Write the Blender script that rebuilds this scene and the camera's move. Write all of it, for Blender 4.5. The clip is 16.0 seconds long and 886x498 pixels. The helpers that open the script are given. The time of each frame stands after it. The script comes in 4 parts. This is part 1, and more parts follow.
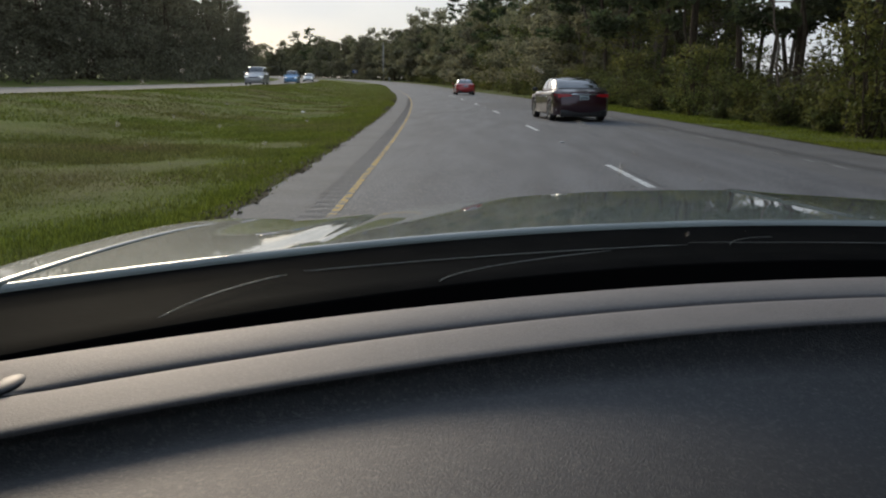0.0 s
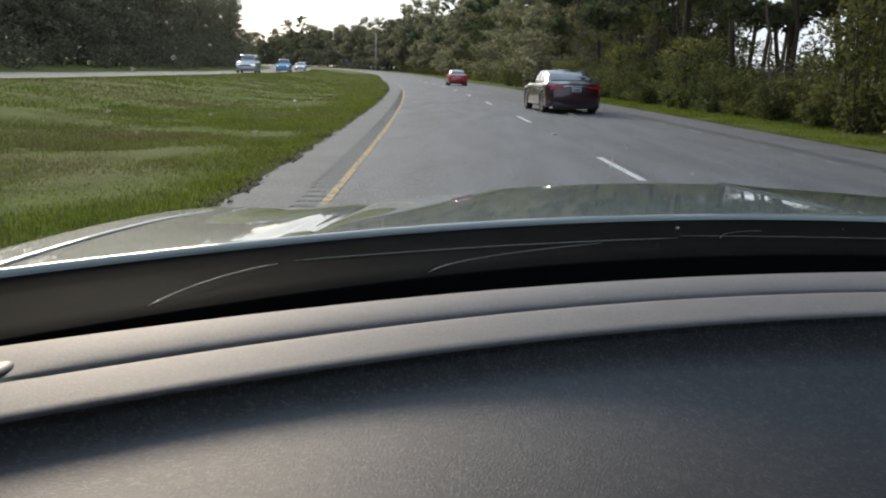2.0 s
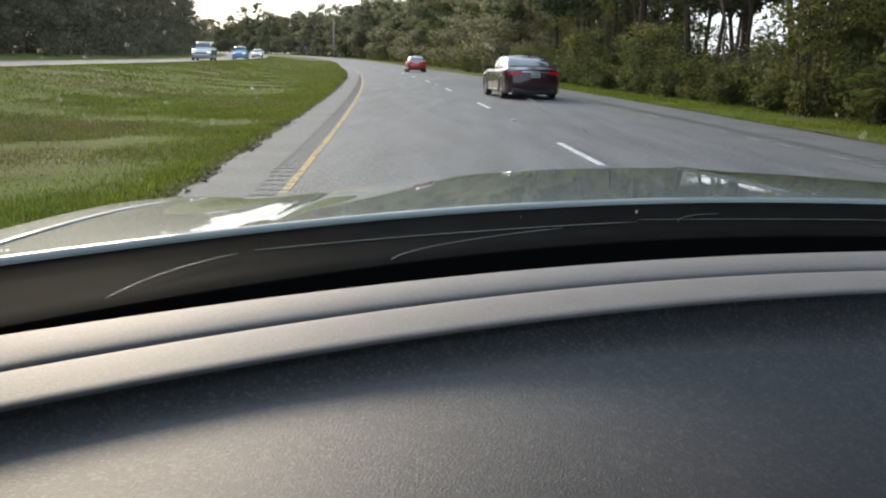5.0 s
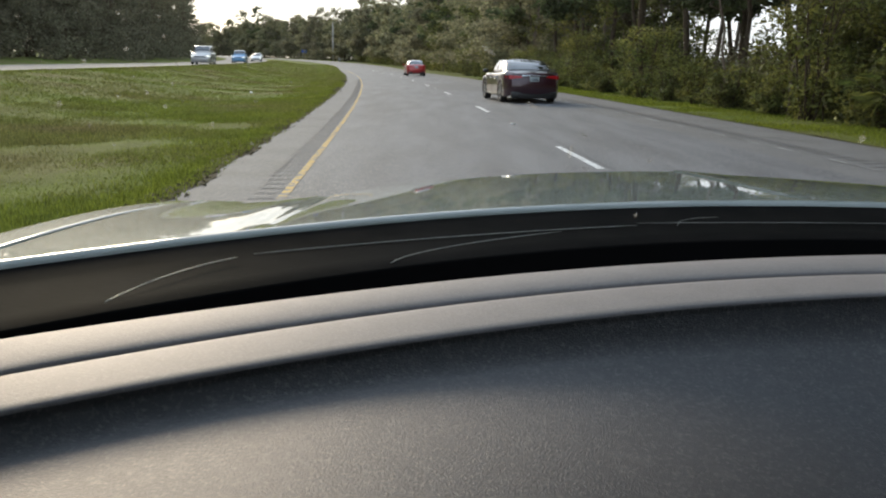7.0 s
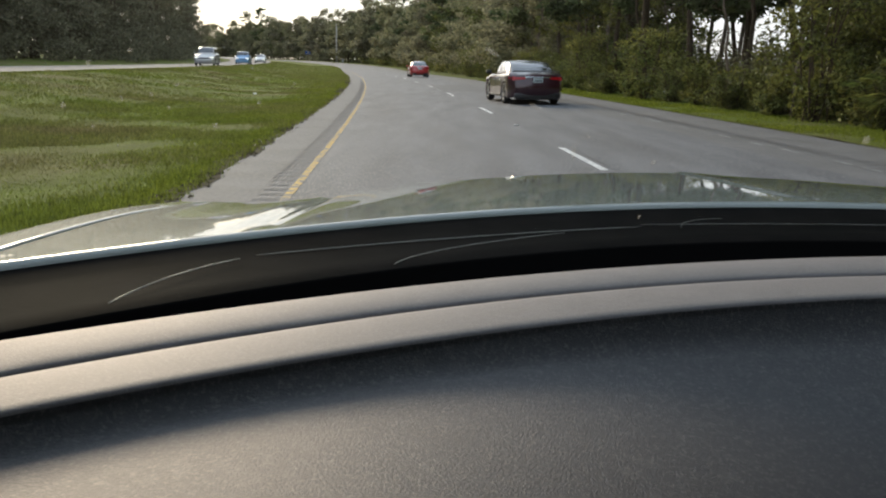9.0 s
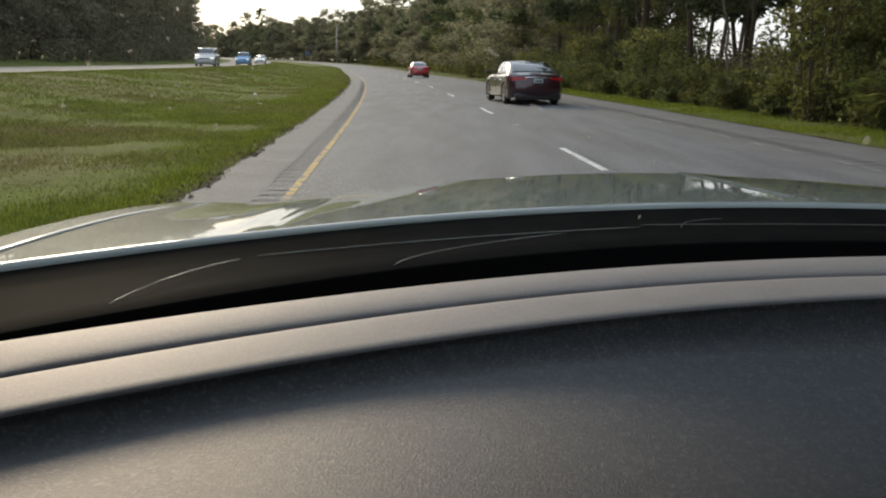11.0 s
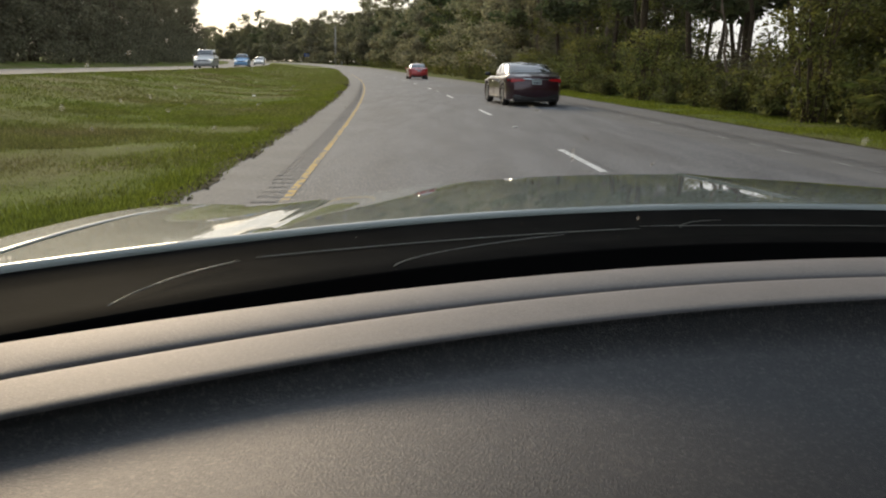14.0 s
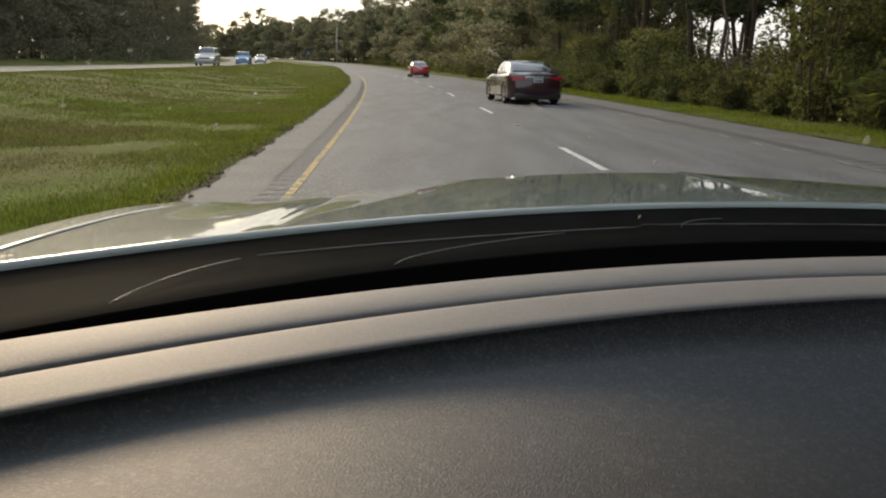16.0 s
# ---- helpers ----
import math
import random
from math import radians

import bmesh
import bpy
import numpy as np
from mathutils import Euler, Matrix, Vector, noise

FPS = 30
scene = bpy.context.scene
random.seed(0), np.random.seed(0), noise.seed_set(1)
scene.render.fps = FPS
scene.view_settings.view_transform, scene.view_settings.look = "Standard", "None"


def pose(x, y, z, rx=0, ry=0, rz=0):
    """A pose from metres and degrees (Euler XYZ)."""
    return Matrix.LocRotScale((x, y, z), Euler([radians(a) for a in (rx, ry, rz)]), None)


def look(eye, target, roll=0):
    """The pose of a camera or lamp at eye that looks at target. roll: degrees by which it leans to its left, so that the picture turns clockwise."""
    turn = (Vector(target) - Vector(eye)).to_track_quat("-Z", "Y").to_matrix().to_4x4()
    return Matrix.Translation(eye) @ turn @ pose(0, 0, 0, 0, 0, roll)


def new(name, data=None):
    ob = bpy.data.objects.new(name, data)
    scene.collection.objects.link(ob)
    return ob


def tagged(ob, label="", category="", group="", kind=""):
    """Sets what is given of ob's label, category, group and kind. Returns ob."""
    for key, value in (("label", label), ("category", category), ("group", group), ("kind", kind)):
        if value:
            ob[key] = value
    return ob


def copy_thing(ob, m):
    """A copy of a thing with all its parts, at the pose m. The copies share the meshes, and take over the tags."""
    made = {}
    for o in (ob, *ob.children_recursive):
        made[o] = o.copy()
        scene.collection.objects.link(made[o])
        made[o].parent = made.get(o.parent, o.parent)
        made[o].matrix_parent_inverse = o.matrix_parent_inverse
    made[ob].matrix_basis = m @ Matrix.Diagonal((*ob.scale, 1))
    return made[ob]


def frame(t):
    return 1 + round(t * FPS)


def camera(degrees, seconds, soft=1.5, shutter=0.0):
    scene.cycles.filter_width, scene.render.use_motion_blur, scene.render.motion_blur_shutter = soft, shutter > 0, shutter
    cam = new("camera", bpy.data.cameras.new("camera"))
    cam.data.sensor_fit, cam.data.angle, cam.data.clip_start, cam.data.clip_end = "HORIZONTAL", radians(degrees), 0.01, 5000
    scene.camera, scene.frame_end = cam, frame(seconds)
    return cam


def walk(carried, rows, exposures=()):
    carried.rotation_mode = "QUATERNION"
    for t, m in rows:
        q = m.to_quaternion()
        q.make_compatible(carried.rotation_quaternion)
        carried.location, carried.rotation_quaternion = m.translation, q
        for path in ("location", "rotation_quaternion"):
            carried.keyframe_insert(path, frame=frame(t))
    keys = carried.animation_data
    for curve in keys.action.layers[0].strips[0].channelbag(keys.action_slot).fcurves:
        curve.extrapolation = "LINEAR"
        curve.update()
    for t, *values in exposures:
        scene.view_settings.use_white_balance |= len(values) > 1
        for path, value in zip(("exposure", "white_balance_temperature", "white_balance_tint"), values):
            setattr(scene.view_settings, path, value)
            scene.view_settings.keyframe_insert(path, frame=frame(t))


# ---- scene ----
# ---- camera: a phone behind the windscreen, turned a little in the first seconds ----
EYE = 1.28


def cam_pose(yaw, pitch, roll):
    return pose(0, 0, EYE, 0, 0, yaw) @ pose(0, 0, 0, 90 + pitch) @ pose(0, 0, 0, 0, 0, roll)


cam = camera(55.0, 16.0, soft=2.1)
TURNS = [
    (0.0, 3.11, -11.18, 0.44), (0.5, 2.37, -11.88, 0.73), (1.0, 2.18, -12.13, 0.66), (1.5, 2.26, -12.22, 0.80),
    (2.0, 2.47, -11.79, 1.15), (2.5, 1.56, -14.11, 0.84), (3.0, 0.09, -13.61, 0.81), (3.5, 0.25, -12.76, 1.36),
    (4.0, -0.11, -12.76, 0.91), (6.5, -0.21, -12.38, 0.81), (7.0, -0.23, -12.38, 0.81), (7.5, -0.19, -12.51, 0.81),
    (8.0, -0.09, -12.30, 0.80), (8.5, -0.04, -12.27, 0.75), (9.0, 0.00, -12.30, 0.80), (11.5, 0.02, -12.27, 0.73),
    (12.0, -0.02, -12.34, 0.71), (12.5, 0.02, -12.28, 0.69), (13.0, 0.01, -12.35, 0.63), (13.5, 0.01, -12.16, 0.79),
    (14.0, -0.05, -12.17, 0.70), (14.5, -0.05, -12.17, 0.70), (15.0, -0.06, -12.15, 0.71), (15.5, 0.00, -12.32, 0.93),
    (16.0, 0.02, -12.30, 0.79)]
EXPOSURES = [
    (0.0, -0.42, 6000, 15), (0.5, -0.2, 5950, 15), (1.5, 0.12, 5900, 14), (2.0, 0.14, 5900, 14), (2.5, 0.46, 5950, 15), (3.5, 0.56, 5950, 14), (7.0, 0.44, 6150, 13), (9.0, 0.3, 6300, 13),
    (11.5, 0.18, 6450, 14), (13.0, 0.18, 6650, 16), (13.5, 0.04, 6550, 14), (14.5, 0.16, 6750, 15), (16.0, 0.14, 6800, 14)]
walk(cam, [(t, cam_pose(a, b, c)) for t, a, b, c in TURNS], EXPOSURES)

# ---- light: low hazy sun ahead to the left, bright thin cloud ----
CLOUD_LOW, CLOUD_HIGH = 8.0, 9.5
SUN_AZ, SUN_EL = -26.0, 22.0   # degrees; azimuth from straight ahead, negative to the left
world = bpy.data.worlds.new("sky")
scene.world = world
world.use_nodes = True
wn, wl = world.node_tree.nodes, world.node_tree.links
sky = wn.new("ShaderNodeTexSky")
sky.sky_type, sky.sun_disc = "NISHITA", False
sky.sun_elevation, sky.sun_rotation = radians(SUN_EL), radians(SUN_AZ)
sky.dust_density, sky.air_density = 1.8, 1.0
cloud = wn.new("ShaderNodeTexNoise")
cloud.inputs["Scale"].default_value, cloud.inputs["Detail"].default_value = 2.2, 5
coord, mapping = wn.new("ShaderNodeTexCoord"), wn.new("ShaderNodeMapping")
mapping.inputs["Scale"].default_value = (1, 1, 4)
wl.new(coord.outputs["Generated"], mapping.inputs["Vector"])
wl.new(mapping.outputs["Vector"], cloud.inputs["Vector"])
ramp = wn.new("ShaderNodeValToRGB")
ramp.color_ramp.elements[0].position, ramp.color_ramp.elements[1].position = 0.3, 0.7
ramp.color_ramp.elements[0].color, ramp.color_ramp.elements[1].color = (0.66, 0.66, 0.66, 1), (0.97, 0.97, 0.97, 1)
wl.new(cloud.outputs["Fac"], ramp.inputs["Fac"])
blend = wn.new("ShaderNodeMix")
blend.data_type = "RGBA"
split, lift, tone = wn.new("ShaderNodeSeparateXYZ"), wn.new("ShaderNodeMapRange"), wn.new("ShaderNodeVectorMath")
wl.new(coord.outputs["Generated"], split.inputs["Vector"])
wl.new(split.outputs["Z"], lift.inputs["Value"])
lift.inputs["From Min"].default_value, lift.inputs["From Max"].default_value = 0.0, 1.0
lift.inputs["To Min"].default_value, lift.inputs["To Max"].default_value = CLOUD_LOW, CLOUD_HIGH
tone.operation = "SCALE"
hue = wn.new("ShaderNodeMix")     # white near the horizon, bluer overhead
hue.data_type = "RGBA"
hue.inputs["A"].default_value, hue.inputs["B"].default_value = (1.0, 1.0, 1.0, 1), (0.80, 0.95, 1.15, 1)
wl.new(split.outputs["Z"], hue.inputs["Factor"])
wl.new(hue.outputs["Result"], tone.inputs[0])
wl.new(lift.outputs["Result"], tone.inputs["Scale"])
wl.new(ramp.outputs["Color"], blend.inputs["Factor"])
wl.new(tone.outputs["Vector"], blend.inputs["B"])
wl.new(sky.outputs["Color"], blend.inputs["A"])
back = wn["Background"]
back.inputs["Strength"].default_value = 0.12
wl.new(blend.outputs["Result"], back.inputs["Color"])

sun_data = bpy.data.lights.new("sun", "SUN")
sun_data.energy, sun_data.angle, sun_data.color = 2.35, radians(18.0), (1.0, 0.81, 0.55)
sun = new("sun", sun_data)
a, e = radians(SUN_AZ), radians(SUN_EL)
toward = Vector((math.sin(a) * math.cos(e), math.cos(a) * math.cos(e), math.sin(e)))
sun.matrix_world = look(toward * 60 + Vector((0, 0, 30)), (0, 0, 30))


# ---- materials ----
def material(name, color, rough=0.6, metal=0.0, second=None, scale=5.0, detail=4.0, bump=0.0, bump_scale=60.0,
             coat=0.0, spots=None, spots_scale=0.6, spots_range=(0.5, 0.72), vary=0.0, stretch=None, spec=0.5, translucent=0.0, bump_dist=0.01, island=0.0, speckle=None, speckle_scale=55.0, coat_rough=0.04):
    m = bpy.data.materials.new(name)
    m.use_nodes = True
    n, l = m.node_tree.nodes, m.node_tree.links
    p = n["Principled BSDF"]
    p.inputs["Roughness"].default_value, p.inputs["Metallic"].default_value = rough, metal
    p.inputs["Coat Weight"].default_value, p.inputs["Coat Roughness"].default_value = coat, coat_rough
    p.inputs["Specular IOR Level"].default_value = spec
    tc, mp = n.new("ShaderNodeTexCoord"), n.new("ShaderNodeMapping")
    l.new(tc.outputs["Object"], mp.inputs["Vector"])
    if stretch:
        mp.inputs["Scale"].default_value = stretch

    def mixed(a_socket, b_color, fac_socket):
        x = n.new("ShaderNodeMix")
        x.data_type = "RGBA"
        if isinstance(a_socket, tuple):
            x.inputs["A"].default_value = (*a_socket, 1)
        else:
            l.new(a_socket, x.inputs["A"])
        x.inputs["B"].default_value = (*b_color, 1)
        l.new(fac_socket, x.inputs["Factor"])
        return x.outputs["Result"]

    def field(s, lo, hi, d=4.0):
        t, r = n.new("ShaderNodeTexNoise"), n.new("ShaderNodeMapRange")
        t.inputs["Scale"].default_value, t.inputs["Detail"].default_value = s, d
        l.new(mp.outputs["Vector"], t.inputs["Vector"])
        r.inputs["From Min"].default_value, r.inputs["From Max"].default_value = lo, hi
        l.new(t.outputs["Fac"], r.inputs["Value"])
        return r.outputs["Result"]
    out = color
    if second:
        out = mixed(out, second, field(scale, 0.35, 0.68, detail))
    if spots:
        out = mixed(out, spots, field(spots_scale, *spots_range, 5))
    if vary:
        info, mul = n.new("ShaderNodeObjectInfo"), n.new("ShaderNodeMath")
        mul.operation, mul.inputs[1].default_value = "MULTIPLY", vary
        l.new(info.outputs["Random"], mul.inputs[0])
        dark = tuple(c * 0.45 for c in (second or color))
        out = mixed(out, dark, mul.outputs["Value"])
    if speckle:
        out = mixed(out, speckle, field(speckle_scale, 0.52, 0.75, 3))
    if island:
        geo, mr, hs = n.new("ShaderNodeNewGeometry"), n.new("ShaderNodeMapRange"), n.new("ShaderNodeHueSaturation")
        l.new(geo.outputs["Random Per Island"], mr.inputs["Value"])
        mr.inputs["To Min"].default_value, mr.inputs["To Max"].default_value = 1 - island, 1 + island * 1.3
        l.new(mr.outputs["Result"], hs.inputs["Value"])
        l.new(out, hs.inputs["Color"])
        out = hs.outputs["Color"]
    if isinstance(out, tuple):
        p.inputs["Base Color"].default_value = (*out, 1)
    else:
        l.new(out, p.inputs["Base Color"])
    if bump:
        t, b = n.new("ShaderNodeTexNoise"), n.new("ShaderNodeBump")
        t.inputs["Scale"].default_value, t.inputs["Detail"].default_value = bump_scale, 3
        b.inputs["Strength"].default_value, b.inputs["Distance"].default_value = bump, bump_dist
        l.new(mp.outputs["Vector"], t.inputs["Vector"])
        l.new(t.outputs["Fac"], b.inputs["Height"])
        l.new(b.outputs["Normal"], p.inputs["Normal"])
    if translucent:
        tr, mx = n.new("ShaderNodeBsdfTranslucent"), n.new("ShaderNodeMixShader")
        mx.inputs["Fac"].default_value = translucent
        if isinstance(out, tuple):
            tr.inputs["Color"].default_value = (*out, 1)
        else:
            l.new(out, tr.inputs["Color"])
        l.new(p.outputs["BSDF"], mx.inputs[1])
        l.new(tr.outputs["BSDF"], mx.inputs[2])
        l.new(mx.outputs["Shader"], n["Material Output"].inputs["Surface"])
    return m


def glass(name, tint, film=0.0, film_color=(0.6, 0.58, 0.5)):
    """A thin pane: see-through, with a Fresnel mirror and a film of dust."""
    m = bpy.data.materials.new(name)
    m.use_nodes = True
    n, l = m.node_tree.nodes, m.node_tree.links
    n.remove(n["Principled BSDF"])
    tr, gl, fr, mx = (n.new("ShaderNodeBsdfTransparent"), n.new("ShaderNodeBsdfGlossy"), n.new("ShaderNodeFresnel"),
                      n.new("ShaderNodeMixShader"))
    tr.inputs["Color"].default_value = (*tint, 1)
    gl.inputs["Roughness"].default_value = 0.02
    fr.inputs["IOR"].default_value = 1.22
    l.new(fr.outputs["Fac"], mx.inputs["Fac"])
    l.new(tr.outputs["BSDF"], mx.inputs[1])
    l.new(gl.outputs["BSDF"], mx.inputs[2])
    top = mx.outputs["Shader"]
    if film:
        df, m2, tl, m3 = (n.new("ShaderNodeBsdfDiffuse"), n.new("ShaderNodeMixShader"), n.new("ShaderNodeBsdfTranslucent"),
                          n.new("ShaderNodeMixShader"))
        tc, nz, mr = n.new("ShaderNodeTexCoord"), n.new("ShaderNodeTexNoise"), n.new("ShaderNodeMapRange")
        nz.inputs["Scale"].default_value, nz.inputs["Detail"].default_value = 7, 6
        l.new(tc.outputs["Object"], nz.inputs["Vector"])
        mr.inputs["To Min"].default_value, mr.inputs["To Max"].default_value = film * 0.4, film * 1.6
        l.new(nz.outputs["Fac"], mr.inputs["Value"])
        df.inputs["Color"].default_value = tl.inputs["Color"].default_value = (*film_color, 1)
        m3.inputs["Fac"].default_value = 0.6
        l.new(df.outputs["BSDF"], m3.inputs[1])
        l.new(tl.outputs["BSDF"], m3.inputs[2])
        l.new(mr.outputs["Result"], m2.inputs["Fac"])
        l.new(top, m2.inputs[1])
        l.new(m3.outputs["Shader"], m2.inputs[2])
        top = m2.outputs["Shader"]
    l.new(top, n["Material Output"].inputs["Surface"])
    return m


def lamp_glow(name, color, strength):
    m = material(name, color, 0.2)
    p = m.node_tree.nodes["Principled BSDF"]
    p.inputs["Emission Color"].default_value, p.inputs["Emission Strength"].default_value = (*color, 1), strength
    return m


ASPHALT = material("asphalt", (0.122, 0.125, 0.133), 0.75, second=(0.074, 0.076, 0.083), scale=0.9, detail=9, bump=0.6,
                   bump_scale=90, spots=(0.066, 0.065, 0.069), spots_scale=0.3, stretch=(2.4, 0.35, 1), speckle=(0.25, 0.247, 0.25), speckle_scale=22.0)
SHOULDER = material("shoulder_asphalt", (0.13, 0.128, 0.128), 0.8, second=(0.10, 0.098, 0.098), scale=0.8, detail=9, bump=0.5,
                    bump_scale=80, spots=(0.095, 0.09, 0.085), spots_scale=0.9, speckle=(0.22, 0.214, 0.208), speckle_scale=26.0)
PATCH = material("patched_asphalt", (0.085, 0.083, 0.086), 0.75, second=(0.098, 0.096, 0.098), scale=1.5, bump=0.4, bump_scale=90, speckle=(0.15, 0.148, 0.15))
GRASS = material("grass_ground", (0.115, 0.145, 0.022), 0.95, second=(0.07, 0.098, 0.016), scale=0.9, detail=8, bump=1.0,
                 bump_scale=9, spots=(0.135, 0.12, 0.05), spots_range=(0.42, 0.70), spots_scale=0.22, spec=0.1, bump_dist=0.08)
BLADE = material("grass_blade", (0.165, 0.195, 0.036), 0.8, second=(0.115, 0.148, 0.026), scale=0.6, spots=(0.17, 0.155, 0.07), spots_range=(0.42, 0.68), spots_scale=0.22, island=0.5, translucent=0.45, spec=0.1)
VERGE_BLADE = material("fresh_grass_blade", (0.18, 0.215, 0.028), 0.8, second=(0.125, 0.16, 0.022), scale=0.6, island=0.5, translucent=0.45, spec=0.1)
SOIL = material("soil", (0.07, 0.055, 0.035), 0.95, second=(0.045, 0.04, 0.02), scale=3, bump=0.8, bump_scale=20, spec=0.1)
YELLOW = material("worn_yellow_paint", (0.47, 0.28, 0.028), 0.7, second=(0.36, 0.23, 0.04), scale=3, detail=6,
                  spots=(0.12, 0.113, 0.10), spots_range=(0.44, 0.58), spots_scale=7)
RUMBLE = material("milled_asphalt", (0.105, 0.103, 0.103), 0.85, second=(0.085, 0.084, 0.085), scale=4, bump=0.3, bump_scale=80, speckle=(0.2, 0.195, 0.19), speckle_scale=26.0)
TAR = material("tar_seam", (0.045, 0.044, 0.046), 0.6, second=(0.08, 0.078, 0.08), scale=2, spots=(0.11, 0.108, 0.11), spots_range=(0.5, 0.66), spots_scale=0.9)
FADED = material("nearly_gone_white_paint", (0.42, 0.42, 0.41), 0.75, second=(0.25, 0.248, 0.25), scale=3, spots=(0.12, 0.118, 0.12), spots_range=(0.42, 0.58), spots_scale=1.2)
WHITE = material("worn_white_paint", (0.7, 0.7, 0.68), 0.7, second=(0.5, 0.5, 0.49), scale=6, spots=(0.2, 0.2, 0.2), spots_scale=9)
BARK = material("bark", (0.10, 0.075, 0.05), 0.95, second=(0.05, 0.038, 0.028), scale=6, bump=0.9, bump_scale=14, stretch=(3, 3, 0.6), spec=0.1)
PALE_BARK = material("pale_bark", (0.22, 0.18, 0.14), 0.95, second=(0.11, 0.085, 0.065), scale=5, bump=0.8, bump_scale=14, stretch=(3, 3, 0.6), spec=0.1)
LEAF_PINE = material("pine_needles", (0.070, 0.100, 0.044), 0.75, second=(0.107, 0.125, 0.055), scale=0.7, vary=0.25, translucent=0.4, spec=0.2, island=0.6)
# dark base and yellow patches paint in shaded hollows and lit clumps
LEAF_OAK = material("broad_leaves_lit_clumps", (0.066, 0.088, 0.027), 0.65, second=(0.170, 0.168, 0.044), scale=0.55, vary=0.3, translucent=0.4, spec=0.3, island=0.65)
# paler leaf colour stands in for haze and sunlight on distant trees
LEAF_FAR = material("haze_paled_leaves", (0.205, 0.208, 0.115), 0.7, second=(0.265, 0.245, 0.155), scale=0.15, vary=0.15, translucent=0.6, spec=0.2, island=0.45)
LEAF_BUSH = material("undergrowth_leaves", (0.102, 0.130, 0.032), 0.65, second=(0.225, 0.212, 0.055), scale=0.9, vary=0.5, translucent=0.4, spec=0.3, island=0.65)
LEAF_DRY = material("dry_leaves", (0.178, 0.162, 0.108), 0.8, second=(0.138, 0.136, 0.086), scale=0.7, vary=0.2, translucent=0.45, spec=0.1, island=0.5)
STEEL = material("grey_pole", (0.38, 0.36, 0.33), 0.8, second=(0.28, 0.26, 0.24), scale=4, bump=0.3, bump_scale=30, stretch=(4, 4, 0.5))
SIGN_BLUE = material("blue_sign_sheeting", (0.015, 0.09, 0.42), 0.4, second=(0.02, 0.10, 0.46), scale=2)
SIGN_WHITE = material("white_sign_sheeting", (0.75, 0.76, 0.78), 0.5)
TYRE = material("tyre_rubber", (0.018, 0.018, 0.019), 0.85, bump=0.3, bump_scale=60)
ALLOY = material("alloy", (0.55, 0.55, 0.56), 0.28, 0.9)
CHROME = material("chrome", (0.75, 0.76, 0.78), 0.12, 1.0)
TRIM = material("black_trim", (0.016, 0.016, 0.017), 0.45)
TAIL_ON = lamp_glow("lit_red_lamp", (0.30, 0.010, 0.012), 0.05)
HEAD = lamp_glow("headlamp", (1.0, 0.93, 0.8), 0.7)
PLATE = material("plate_paint", (0.36, 0.42, 0.42), 0.5)
PLATE_INK = material("plate_ink", (0.06, 0.07, 0.10), 0.5)
AUTO_GLASS = material("car_window", (0.012, 0.014, 0.016), 0.03, spec=1.0, coat=1.0)
MAROON = material("maroon_paint", (0.036, 0.005, 0.012), 0.3, 0.3, second=(0.03, 0.004, 0.010), scale=2, coat=1.0)
RED = material("red_paint", (0.42, 0.022, 0.02), 0.3, 0.1, second=(0.36, 0.018, 0.018), scale=2, coat=1.0)
SILVER = material("silver_paint", (0.5, 0.49, 0.47), 0.3, 0.5, second=(0.45, 0.44, 0.43), scale=2, coat=1.0)
BLUE = material("light_blue_paint", (0.16, 0.34, 0.56), 0.3, 0.3, second=(0.14, 0.30, 0.5), scale=2, coat=1.0)
WHITE_CAR = material("white_paint", (0.72, 0.72, 0.70), 0.3, second=(0.66, 0.66, 0.65), scale=2, coat=1.0)
HOOD = material("silver_green_hood_paint", (0.155, 0.178, 0.165), 0.6, 0.1, spec=0.1, second=(0.138, 0.158, 0.147), scale=3, coat=1.0, coat_rough=0.03, bump=0.02, bump_scale=400, bump_dist=0.002)
COWL = material("black_cowl_plastic", (0.003, 0.0034, 0.0036), 0.6, second=(0.006, 0.006, 0.006), spec=0.003, scale=18, bump=0.15, bump_scale=140, bump_dist=0.002)
# near-black colour stands in for deep shade in the dash gap
VOID = material("gap_shade_black", (0.004, 0.004, 0.004), 1.0, spec=0.0)
PANEL = material("grey_dash_panel", (0.142, 0.128, 0.120), 0.65, second=(0.125, 0.113, 0.106), spec=0.45, coat=0.85, coat_rough=0.72, scale=40, bump=0.4, bump_scale=800, bump_dist=0.001, speckle=(0.19, 0.172, 0.16), speckle_scale=600.0)
PAD = material("dark_dash_vinyl", (0.025, 0.0242, 0.0265), 0.62, second=(0.019, 0.0187, 0.021), spec=0.6, coat=1.0, coat_rough=0.7, scale=7, detail=6, bump=0.9,
               bump_scale=800, bump_dist=0.0015, spots=(0.050, 0.046, 0.046), spots_scale=110, speckle=(0.105, 0.097, 0.09), speckle_scale=420.0)
LINER = material("grey_cabin_lining", (0.055, 0.056, 0.06), 0.9, second=(0.045, 0.046, 0.05), scale=20)
# pale grey stands in for highlights along the cowl's edges
SEAM_HIGHLIGHT = material("seam_highlight", (0.22, 0.22, 0.2), 0.4, 0.3)
GLASS = glass("windscreen_glass", (0.93, 0.97, 0.94), 0.0025)
SIDE_GLASS = glass("tinted_side_glass", (0.30, 0.33, 0.31))
DIRT = glass("dried_spatter", (0.92, 0.92, 0.9), 0.15, (0.85, 0.83, 0.78))
GALV = material("grey_cabinet_paint", (0.33, 0.33, 0.31), 0.6, second=(0.27, 0.27, 0.26), scale=3)
